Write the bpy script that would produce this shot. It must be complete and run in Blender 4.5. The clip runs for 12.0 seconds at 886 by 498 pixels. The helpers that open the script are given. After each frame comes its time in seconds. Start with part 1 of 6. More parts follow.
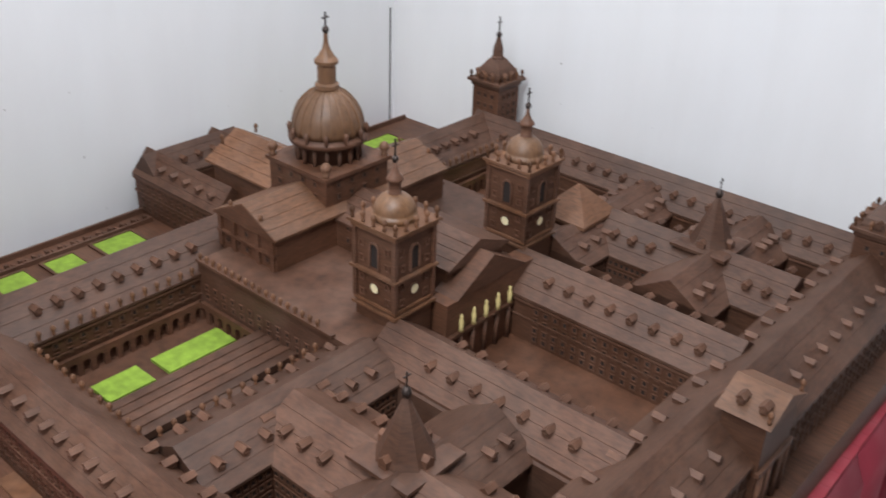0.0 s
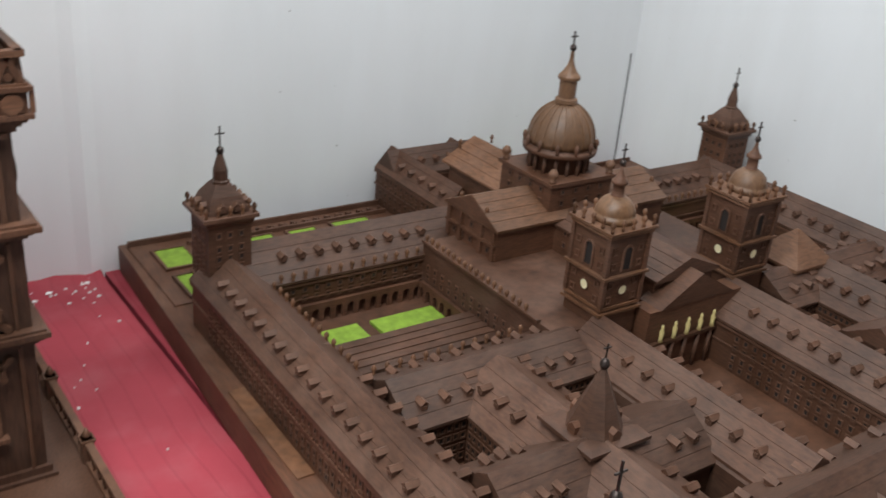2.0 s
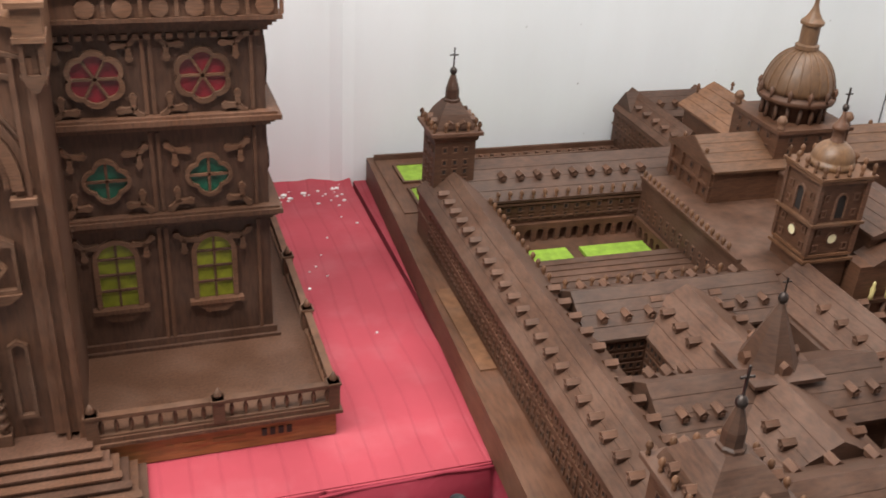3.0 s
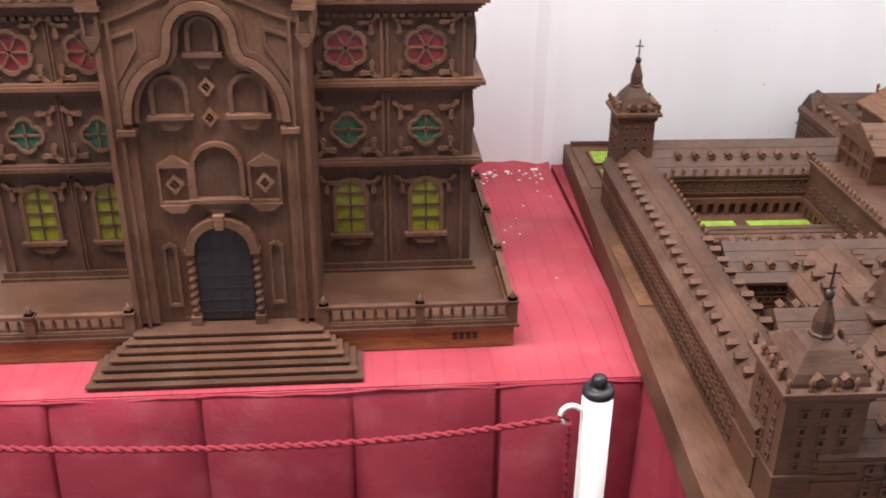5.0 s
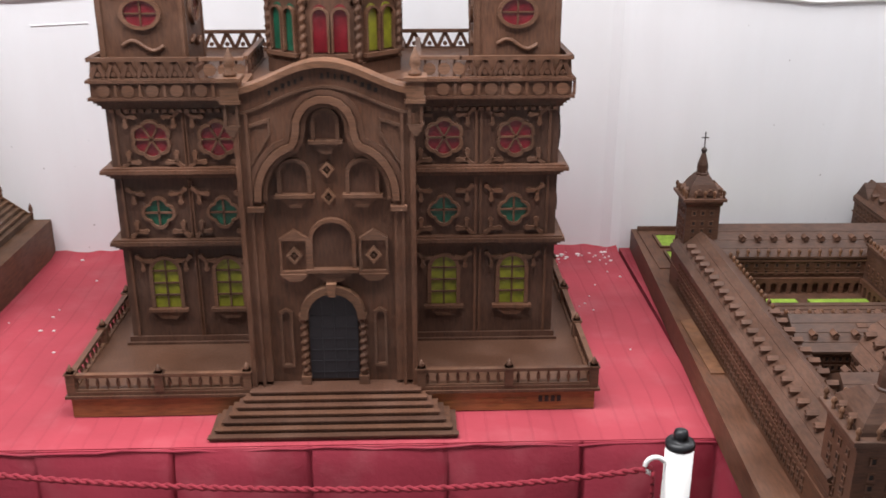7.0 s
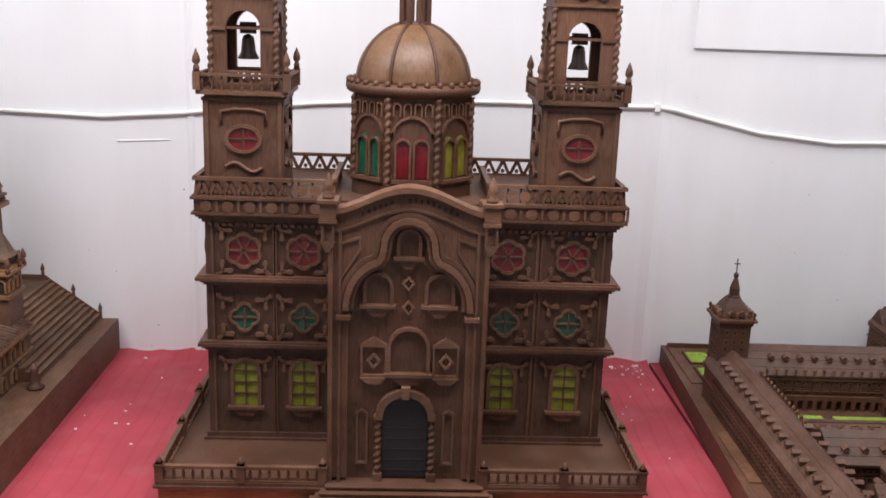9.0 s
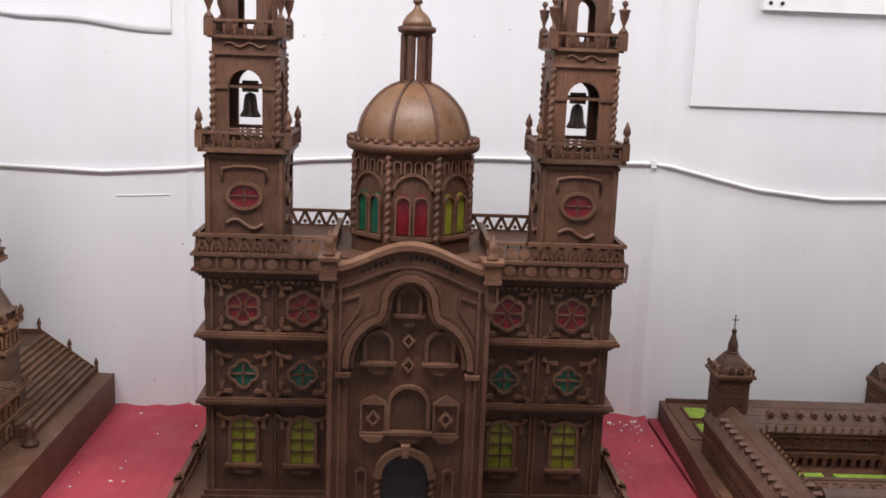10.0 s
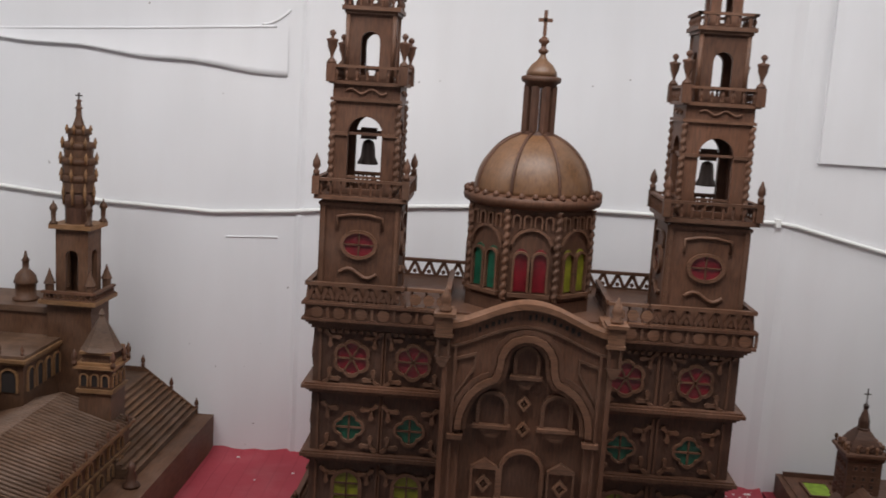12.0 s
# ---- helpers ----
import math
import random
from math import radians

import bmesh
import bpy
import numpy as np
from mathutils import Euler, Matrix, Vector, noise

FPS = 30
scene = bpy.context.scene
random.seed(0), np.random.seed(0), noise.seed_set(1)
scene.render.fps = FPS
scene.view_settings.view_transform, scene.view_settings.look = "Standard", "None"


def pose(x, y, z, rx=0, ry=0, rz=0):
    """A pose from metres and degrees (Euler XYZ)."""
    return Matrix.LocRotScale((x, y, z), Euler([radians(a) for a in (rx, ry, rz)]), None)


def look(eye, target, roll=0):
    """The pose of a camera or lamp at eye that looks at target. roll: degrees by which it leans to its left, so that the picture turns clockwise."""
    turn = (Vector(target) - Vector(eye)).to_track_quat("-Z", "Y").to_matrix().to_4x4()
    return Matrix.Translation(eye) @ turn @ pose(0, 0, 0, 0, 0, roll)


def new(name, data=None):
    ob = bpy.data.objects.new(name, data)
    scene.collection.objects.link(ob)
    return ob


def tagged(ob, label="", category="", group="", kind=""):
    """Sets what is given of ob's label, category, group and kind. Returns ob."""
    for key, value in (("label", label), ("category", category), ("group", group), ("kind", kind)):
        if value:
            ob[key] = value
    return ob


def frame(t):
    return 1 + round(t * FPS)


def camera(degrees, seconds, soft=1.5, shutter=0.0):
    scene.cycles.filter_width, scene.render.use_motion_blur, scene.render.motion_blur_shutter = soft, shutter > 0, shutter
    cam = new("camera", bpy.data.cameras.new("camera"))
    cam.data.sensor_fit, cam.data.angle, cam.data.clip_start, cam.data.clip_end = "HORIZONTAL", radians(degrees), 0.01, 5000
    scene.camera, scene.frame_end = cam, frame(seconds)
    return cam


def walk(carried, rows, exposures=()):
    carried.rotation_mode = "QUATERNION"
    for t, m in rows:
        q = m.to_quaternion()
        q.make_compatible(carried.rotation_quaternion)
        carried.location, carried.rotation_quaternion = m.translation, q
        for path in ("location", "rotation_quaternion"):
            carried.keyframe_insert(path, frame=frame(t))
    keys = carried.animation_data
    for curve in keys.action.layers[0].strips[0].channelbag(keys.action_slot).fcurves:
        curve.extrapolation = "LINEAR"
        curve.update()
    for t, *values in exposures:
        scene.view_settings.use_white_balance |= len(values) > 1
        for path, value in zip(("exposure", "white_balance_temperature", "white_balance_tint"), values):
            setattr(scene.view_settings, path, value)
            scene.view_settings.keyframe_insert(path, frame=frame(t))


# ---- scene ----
cam = camera(49.25, 12.0, soft=1.6, shutter=0.4)
PATH = [
    (0, (0.3595, -0.9674, 1.8572), (1.7181, 0.1501, 0.9056), 2.07),
    (0.5, (0.3604, -0.9743, 1.8551), (1.6240, 0.2904, 0.9585), 1.30),
    (1, (0.3302, -0.9950, 1.8637), (1.5154, 0.3827, 1.0287), 0.91),
    (1.5, (0.2401, -1.0178, 1.8110), (1.4030, 0.4021, 1.0163), 2.59),
    (2, (0.2242, -1.0729, 1.7758), (1.3234, 0.3742, 0.9407), 5.07),
    (2.5, (0.2735, -1.1601, 1.7751), (1.0469, 0.4447, 0.8660), 5.95),
    (3, (0.2802, -1.2430, 1.7546), (0.8657, 0.4232, 0.8160), 3.48),
    (5, (0.2712, -1.6261, 1.7527), (0.4207, 0.1628, 0.8709), 0.49),
    (5.5, (0.2505, -1.6609, 1.7537), (0.3171, 0.1690, 0.9492), -0.58),
    (6, (0.2215, -1.6908, 1.7673), (0.2658, 0.1631, 1.0181), -0.74),
    (6.5, (0.2148, -1.7343, 1.7753), (0.2553, 0.1305, 1.0534), 0.20),
    (7, (0.1651, -1.8136, 1.7857), (0.2275, 0.0578, 1.0829), -0.01),
    (7.5, (0.0525, -1.8968, 1.8107), (0.1252, -0.0096, 1.1526), 1.34),
    (9.5, (-0.0158, -2.0008, 1.8629), (0.0680, -0.0506, 1.4274), 2.10),
    (10, (-0.0267, -1.9996, 1.8723), (0.0654, -0.0400, 1.4830), 2.19),
    (10.5, (-0.0438, -1.9903, 1.8857), (0.0496, -0.0243, 1.5308), 2.26),
    (11, (-0.0680, -1.9896, 1.8927), (0.0214, -0.0156, 1.5841), 2.80),
    (11.5, (-0.1054, -1.9706, 1.8840), (-0.0932, 0.0090, 1.5991), 3.02),
    (12, (-0.1022, -1.9136, 1.8869), (-0.1867, 0.0595, 1.5713), 3.50),
]
walk(cam, [(t, look(e, g, r)) for t, e, g, r in PATH],
     exposures=[(0.0, 0.0, 6450, 11), (1.0, -0.22, 6450, 2), (1.5, -0.38, 6500, 3), (2.0, -0.28, 6500, 6), (2.5, 0.03, 6600, 12), (3.2, 0.22, 7000, 8),
                (5.0, 0.42, 6900, 18), (6.5, 0.1, 6700, 13), (7.7, -0.07, 6800, 18), (9.5, -0.40, 6750, 17), (11.0, -0.70, 6800, 16), (12.0, -0.95, 6850, 14)])
LAMPS = [(0.1, -0.55, 1.6, 0.8, 74), (1.75, 0.35, 0.9, 0.6, 22), (-1.7, -0.5, 1.4, 0.8, 54)]

# ---------- world and lamps ----------
world = bpy.data.worlds.new("world")
scene.world = world
world.use_nodes = True
world.node_tree.nodes["Background"].inputs[0].default_value = (0.9, 0.95, 1.0, 1)
world.node_tree.nodes["Background"].inputs[1].default_value = 0.36


# ---------- materials ----------
def base_mat(name, rough=0.6, metal=0.0):
    m = bpy.data.materials.new(name)
    m.use_nodes = True
    nt = m.node_tree
    b = nt.nodes["Principled BSDF"]
    b.inputs["Roughness"].default_value = rough
    b.inputs["Metallic"].default_value = metal
    return m, nt, b


def noise_node(nt, scale, detail=4.0, stretch=(1, 1, 1), coord="Object"):
    tc = nt.nodes.new("ShaderNodeTexCoord")
    mp = nt.nodes.new("ShaderNodeMapping")
    mp.inputs["Scale"].default_value = stretch
    nz = nt.nodes.new("ShaderNodeTexNoise")
    nz.inputs["Scale"].default_value = scale
    nz.inputs["Detail"].default_value = detail
    nt.links.new(tc.outputs[coord], mp.inputs[0])
    nt.links.new(mp.outputs[0], nz.inputs["Vector"])
    return nz


def ramp(nt, src, stops):
    r = nt.nodes.new("ShaderNodeValToRGB")
    els = r.color_ramp.elements
    while len(els) < len(stops):
        els.new(0.5)
    for e, (p, c) in zip(els, stops):
        e.position, e.color = p, (*c, 1)
    nt.links.new(src, r.inputs[0])
    return r


def mix(nt, a, b, fac, mode="MIX"):
    n = nt.nodes.new("ShaderNodeMix")
    n.data_type, n.blend_type = "RGBA", mode
    for sock, v in ((n.inputs[0], fac), (n.inputs[6], a), (n.inputs[7], b)):
        if hasattr(v, "links"):
            nt.links.new(v, sock)
        elif isinstance(v, float):
            sock.default_value = v
        else:
            sock.default_value = (*v, 1)
    return n.outputs[2]


def scaled(c, k):
    return tuple(x * k for x in c)


def wood(name, colour, dust=(0.18, 0.125, 0.1), rough=0.55, grain=(9, 9, 60), dusty=0.25, scale=6.0, spec=0.35):
    """Stained wood: streaky grain, blotchy stain, a little pale dust in patches."""
    m, nt, b = base_mat(name, rough)
    b.inputs["Specular IOR Level"].default_value = spec
    g = noise_node(nt, scale, 6.0, grain)
    big = noise_node(nt, 7.0, 3.0)
    fine = noise_node(nt, 160.0, 2.0)
    col = ramp(nt, g.outputs["Fac"], [(0.25, scaled(colour, 0.62)), (0.5, colour), (0.78, scaled(colour, 1.35))]).outputs[0]
    blot = ramp(nt, big.outputs["Fac"], [(0.3, (0.72, 0.7, 0.68)), (0.65, (1.12, 1.08, 1.05))]).outputs[0]
    col = mix(nt, col, blot, 1.0, "MULTIPLY")
    dm = ramp(nt, noise_node(nt, 14.0, 5.0).outputs["Fac"], [(0.42, (0, 0, 0)), (0.75, (dusty, dusty, dusty))]).outputs[0]
    col = mix(nt, col, dust, dm)
    info = nt.nodes.new("ShaderNodeObjectInfo")
    rv = ramp(nt, info.outputs["Random"], [(0.0, (0.82, 0.82, 0.82)), (1.0, (1.18, 1.16, 1.14))]).outputs[0]
    col = mix(nt, col, rv, 1.0, "MULTIPLY")
    nt.links.new(col, b.inputs["Base Color"])
    rr = nt.nodes.new("ShaderNodeMapRange")
    rr.inputs[3].default_value, rr.inputs[4].default_value = rough - 0.12, rough + 0.2
    nt.links.new(big.outputs["Fac"], rr.inputs[0])
    nt.links.new(rr.outputs[0], b.inputs["Roughness"])
    bp = nt.nodes.new("ShaderNodeBump")
    bp.inputs["Strength"].default_value, bp.inputs["Distance"].default_value = 0.35, 0.0015
    hm = mix(nt, g.outputs["Fac"], fine.outputs["Fac"], 0.35)
    nt.links.new(hm, bp.inputs["Height"])
    nt.links.new(bp.outputs[0], b.inputs["Normal"])
    return m


def painted(name, colour, rough=0.5, var=0.12, scale=8.0, bump=0.15, dist=0.002, spec=0.4):
    m, nt, b = base_mat(name, rough)
    b.inputs["Specular IOR Level"].default_value = spec
    a = noise_node(nt, scale, 4.0)
    f = noise_node(nt, scale * 22, 3.0)
    col = ramp(nt, a.outputs["Fac"], [(0.3, scaled(colour, 1 - var)), (0.7, scaled(colour, 1 + var * 0.5))]).outputs[0]
    fc = ramp(nt, f.outputs["Fac"], [(0.3, (1 - var / 2,) * 3), (0.6, (1, 1, 1))]).outputs[0]
    col = mix(nt, col, fc, 1.0, "MULTIPLY")
    nt.links.new(col, b.inputs["Base Color"])
    bp = nt.nodes.new("ShaderNodeBump")
    bp.inputs["Strength"].default_value, bp.inputs["Distance"].default_value = bump, dist
    nt.links.new(f.outputs["Fac"], bp.inputs["Height"])
    nt.links.new(bp.outputs[0], b.inputs["Normal"])
    return m


def cloth_mat(name, colour, ribs=0.0):
    """Woven red paper cloth, with faint ribs across its width and pale scuffs."""
    m, nt, b = base_mat(name, 0.7)
    b.inputs["Specular IOR Level"].default_value = 0.25
    big = noise_node(nt, 4.0, 4.0)
    spk = noise_node(nt, 95.0, 2.0)
    col = ramp(nt, big.outputs["Fac"], [(0.3, scaled(colour, 0.82)), (0.7, scaled(colour, 1.1))]).outputs[0]
    dust = ramp(nt, noise_node(nt, 11.0, 6.0).outputs["Fac"], [(0.5, (0, 0, 0)), (0.85, (0.13, 0.13, 0.13))]).outputs[0]
    col = mix(nt, col, (0.75, 0.36, 0.36), dust)
    tc = nt.nodes.new("ShaderNodeTexCoord")
    wv = nt.nodes.new("ShaderNodeTexWave")
    wv.inputs["Scale"].default_value = 7.0
    wv.inputs["Distortion"].default_value = 2.5
    wv.inputs["Detail Scale"].default_value = 0.4
    nt.links.new(tc.outputs["Object"], wv.inputs["Vector"])
    line = ramp(nt, wv.outputs["Fac"], [(0.0, (0, 0, 0)), (0.06, (1, 1, 1))]).outputs[0]
    if ribs:
        tint = mix(nt, (0.92, 0.9, 0.92), (1.0, 1.0, 1.0), line)
        col = mix(nt, col, tint, 1.0, "MULTIPLY")
    nt.links.new(col, b.inputs["Base Color"])
    hgt = mix(nt, line, spk.outputs["Fac"], 0.4 if ribs else 0.95)
    bp = nt.nodes.new("ShaderNodeBump")
    bp.inputs["Strength"].default_value, bp.inputs["Distance"].default_value = 0.5, 0.002
    nt.links.new(hgt, bp.inputs["Height"])
    nt.links.new(bp.outputs[0], b.inputs["Normal"])
    return m


def glassy(name, colour, glow=0.0):
    m, nt, b = base_mat(name, 0.3)
    a = noise_node(nt, 45.0, 3.0)
    col = ramp(nt, a.outputs["Fac"], [(0.3, scaled(colour, 0.6)), (0.7, scaled(colour, 1.15))]).outputs[0]
    nt.links.new(col, b.inputs["Base Color"])
    return m


def wall_paint(name):
    """White-painted sheeting with soft waves, smears and a few specks."""
    m, nt, b = base_mat(name, 0.55)
    b.inputs["Specular IOR Level"].default_value = 0.3
    a = noise_node(nt, 1.1, 3.0)
    st = noise_node(nt, 3.0, 5.0, (3, 3, 0.5))
    sp = noise_node(nt, 55.0, 1.0)
    col = ramp(nt, a.outputs["Fac"], [(0.3, (0.73, 0.735, 0.755)), (0.7, (0.83, 0.825, 0.835))]).outputs[0]
    smear = ramp(nt, st.outputs["Fac"], [(0.3, (0.965, 0.96, 0.955)), (0.6, (1, 1, 1))]).outputs[0]
    col = mix(nt, col, smear, 1.0, "MULTIPLY")
    specks = ramp(nt, sp.outputs["Fac"], [(0.155, (0.45, 0.42, 0.4)), (0.18, (1, 1, 1))]).outputs[0]
    col = mix(nt, col, specks, 1.0, "MULTIPLY")
    nt.links.new(col, b.inputs["Base Color"])
    wav = noise_node(nt, 1.7, 3.0, (1, 1, 0.7))
    bp = nt.nodes.new("ShaderNodeBump")
    bp.inputs["Strength"].default_value, bp.inputs["Distance"].default_value = 0.22, 0.02
    nt.links.new(wav.outputs["Fac"], bp.inputs["Height"])
    nt.links.new(bp.outputs[0], b.inputs["Normal"])
    return m


M_ROOF = wood("roof_wood", (0.070, 0.0325, 0.0195), dusty=0.18)
M_WALL = wood("wall_wood", (0.090, 0.039, 0.021), dusty=0.1)
M_TRIM = wood("trim_wood", (0.10, 0.046, 0.027), dusty=0.2)
M_LIGHT = wood("pale_wood", (0.145, 0.067, 0.034), dusty=0.3)
M_DOME = wood("dome_wood", (0.132, 0.066, 0.031), dusty=0.25, rough=0.42, grain=(30, 30, 8), spec=0.45)
M_BASE = wood("base_wood", (0.108, 0.047, 0.026), dusty=0.2, grain=(25, 5, 25))
M_PLINTH = wood("plinth_wood", (0.197, 0.077, 0.027), dusty=0.15, grain=(5, 25, 40))
M_CH = wood("church_wood", (0.074, 0.033, 0.0195), dusty=0.14, grain=(40, 40, 7))
M_CH2 = wood("church_wood_warm", (0.096, 0.042, 0.023), dusty=0.16, grain=(40, 40, 7))
M_CHT = wood("church_trim", (0.108, 0.050, 0.028), dusty=0.2)
M_CHL = wood("church_pale", (0.145, 0.070, 0.039), dusty=0.25)
# near-black: paints shade into openings; also dark panes and the wall joint
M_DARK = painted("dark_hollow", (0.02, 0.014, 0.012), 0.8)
M_DOOR = painted("door_stain", (0.021, 0.018, 0.021), 0.5)
M_METAL, _nt, _b = base_mat("dark_metal", 0.45, 0.8)
_b.inputs["Base Color"].default_value = (0.06, 0.045, 0.04, 1)
M_LAWN = painted("lawn_flock", (0.225, 0.345, 0.038), 0.9, 0.25, 60.0, 0.5)
M_RED = glassy("red_film", (0.158, 0.009, 0.015))
M_GREEN = glassy("green_film", (0.007, 0.077, 0.043))
M_YELLOW = glassy("yellow_film", (0.184, 0.184, 0.015))
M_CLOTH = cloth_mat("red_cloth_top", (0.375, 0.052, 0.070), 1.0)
# same red cloth without ribs, shade of the hanging sides put into its colour
M_SKIRT_SHADE = cloth_mat("red_cloth_shaded", (0.281, 0.029, 0.048))
M_ROPE = painted("rope_red", (0.26, 0.018, 0.032), 0.8, 0.3, 200.0)
M_WHITE = painted("white_plastic", (0.82, 0.82, 0.8), 0.35, 0.05)
M_BLACK = painted("black_plastic", (0.015, 0.016, 0.018), 0.4)
M_IVORY = painted("ivory_paint", (0.75, 0.66, 0.42), 0.5)
M_GOLD = painted("gilt_paint", (0.62, 0.5, 0.22), 0.45)
M_PAINT = wall_paint("wall_paint")
M_CEIL = painted("ceiling_paint", (0.8, 0.8, 0.79), 0.8, 0.05)
M_FLOOR = painted("floor_tile", (0.22, 0.2, 0.19), 0.5, 0.2)
M_FLAKE = painted("paint_flake", (0.8, 0.76, 0.74), 0.7)
M_INK = painted("burnt_ink", (0.018, 0.011, 0.008), 0.7)


# ---------- mesh tools ----------
class Build:
    """Collects points and faces in metres; every piece is closed."""

    def __init__(self):
        self.v, self.f, self.s = [], [], []

    def face_set(self, verts, faces, smooth=False):
        o = len(self.v)
        self.v += [tuple(p) for p in verts]
        self.f += [tuple(i + o for i in q) for q in faces]
        self.s += [smooth] * len(faces)
        return self

    def box(self, x0, x1, y0, y1, z0, z1):
        p = [(x, y, z) for z in (z0, z1) for y in (y0, y1) for x in (x0, x1)]
        return self.face_set(p, [(0, 2, 3, 1), (4, 5, 7, 6), (0, 1, 5, 4), (2, 6, 7, 3), (0, 4, 6, 2), (1, 3, 7, 5)])

    def loft(self, x0, x1, y0, y1, prof):
        """A moulded block: prof gives (overhang, z) upwards."""
        v = [p for o, z in prof for p in ((x0 - o, y0 - o, z), (x1 + o, y0 - o, z), (x1 + o, y1 + o, z), (x0 - o, y1 + o, z))]
        n = len(prof)
        f = [(3, 2, 1, 0), (4 * n - 4, 4 * n - 3, 4 * n - 2, 4 * n - 1)]
        f += [(4 * j + i, 4 * j + (i + 1) % 4, 4 * j + 4 + (i + 1) % 4, 4 * j + 4 + i) for j in range(n - 1) for i in range(4)]
        return self.face_set(v, f)

    def prism(self, pts, axis, a, b):
        """A polygon in the plane across axis, drawn out from a to b."""
        def put(p, d):
            return {"x": (d, p[0], p[1]), "y": (p[0], d, p[1]), "z": (p[0], p[1], d)}[axis]
        n = len(pts)
        v = [put(p, a) for p in pts] + [put(p, b) for p in pts]
        f = [tuple(range(n - 1, -1, -1)), tuple(range(n, 2 * n))]
        f += [(i, (i + 1) % n, n + (i + 1) % n, n + i) for i in range(n)]
        return self.face_set(v, f)

    def band(self, inner, outer, axis, a, b, closed=True):
        """A flat strip between two outlines, drawn out from a to b."""
        def put(p, d):
            return {"x": (d, p[0], p[1]), "y": (p[0], d, p[1]), "z": (p[0], p[1], d)}[axis]
        n = len(inner)
        v = [put(p, a) for p in inner] + [put(p, a) for p in outer] + [put(p, b) for p in inner] + [put(p, b) for p in outer]
        f = []
        for i in range(n if closed else n - 1):
            j = (i + 1) % n
            f += [(i, j, n + j, n + i), (2 * n + i, 3 * n + i, 3 * n + j, 2 * n + j), (i, 2 * n + i, 2 * n + j, j), (n + i, n + j, 3 * n + j, 3 * n + i)]
        if not closed:
            f += [(0, n, 3 * n, 2 * n), (n - 1, 3 * n - 1, 4 * n - 1, 2 * n - 1)]
        return self.face_set(v, f)

    def lathe(self, cx, cy, prof, n=16, smooth=True, turn=0.0, square=False):
        """Profile of (radius, z) turned about an upright axis; square: corners at n=4 stand on the half-width."""
        k = 1 / math.cos(math.pi / n) if square else 1
        v = []
        for r, z in prof:
            for i in range(n):
                a = turn + 2 * math.pi * (i + 0.5) / n
                v.append((cx + k * r * math.cos(a), cy + k * r * math.sin(a), z))
        f = []
        for j in range(len(prof) - 1):
            for i in range(n):
                k2 = (i + 1) % n
                f.append((j * n + i, j * n + k2, (j + 1) * n + k2, (j + 1) * n + i))
        m = len(prof)
        f += [tuple(range(n - 1, -1, -1)), tuple(range((m - 1) * n, m * n))]
        return self.face_set(v, f, smooth)

    def tube(self, pts, r, n=8):
        pts = [Vector(p) for p in pts]
        v, f = [], []
        for i, p in enumerate(pts):
            d = (pts[min(i + 1, len(pts) - 1)] - pts[max(i - 1, 0)]).normalized()
            u = d.cross(Vector((0, 0, 1)))
            u = u.normalized() if u.length > 1e-4 else Vector((1, 0, 0))
            w = d.cross(u)
            for k in range(n):
                a = 2 * math.pi * k / n
                v.append(p + r * (math.cos(a) * u + math.sin(a) * w))
        for i in range(len(pts) - 1):
            for k in range(n):
                k2 = (k + 1) % n
                f.append((i * n + k, i * n + k2, (i + 1) * n + k2, (i + 1) * n + k))
        f += [tuple(range(n - 1, -1, -1)), tuple(range((len(pts) - 1) * n, len(pts) * n))]
        return self.face_set(v, f, True)

    def twist(self, cx, cy, z0, z1, r0, r1, n, seg=8):
        """A turned spiral-like shaft of n swellings, one piece."""
        h = (z1 - z0) / n
        v, f = [], []
        rows = n * 4
        for j in range(rows + 1):
            z = z0 + (z1 - z0) * j / rows
            for i in range(seg):
                a = 2 * math.pi * i / seg
                r = r0 + (r1 - r0) * (0.5 + 0.5 * math.cos(a - 2 * math.pi * (z - z0) / h))
                v.append((cx + r * math.cos(a), cy + r * math.sin(a), z))
        for j in range(rows):
            for i in range(seg):
                k = (i + 1) % seg
                f.append((j * seg + i, j * seg + k, (j + 1) * seg + k, (j + 1) * seg + i))
        f += [tuple(range(seg - 1, -1, -1)), tuple(range(rows * seg, (rows + 1) * seg))]
        return self.face_set(v, f, True)

    def add(self, other, m=None):
        o = len(self.v)
        self.v += [tuple(m @ Vector(p)) if m else p for p in other.v]
        self.f += [tuple(i + o for i in q) for q in other.f]
        self.s += other.s
        return self

    def mesh(self, name, material):
        me = bpy.data.meshes.new(name)
        me.from_pydata(self.v, [], self.f)
        me.polygons.foreach_set("use_smooth", self.s)
        me.materials.append(material)
        b = bmesh.new()
        b.from_mesh(me)
        bmesh.ops.recalc_face_normals(b, faces=b.faces)
        b.to_mesh(me)
        b.free()
        return me


def thing(name, at, label, category, group=""):
    e = new(name)
    e.location = at
    e.empty_display_size = 0.05
    return tagged(e, label, category, group)


def part(name, build, material, parent, label="", at=None):
    """One mesh under a thing (an Empty) or under a part. build: a Build, or a mesh to share."""
    me = build if isinstance(build, bpy.types.Mesh) else build.mesh(name, material)
    ob = new(name, me)
    ob.parent = parent
    if parent.type == "EMPTY":
        ob.matrix_parent_inverse = Matrix.Translation(-parent.location)
    elif parent.location.length > 0:
        ob.matrix_parent_inverse = Matrix.Translation(-parent.location)
    if at is not None:
        ob.matrix_basis = at if isinstance(at, Matrix) else Matrix.Translation(at)
    if label:
        tagged(ob, label)
    return ob


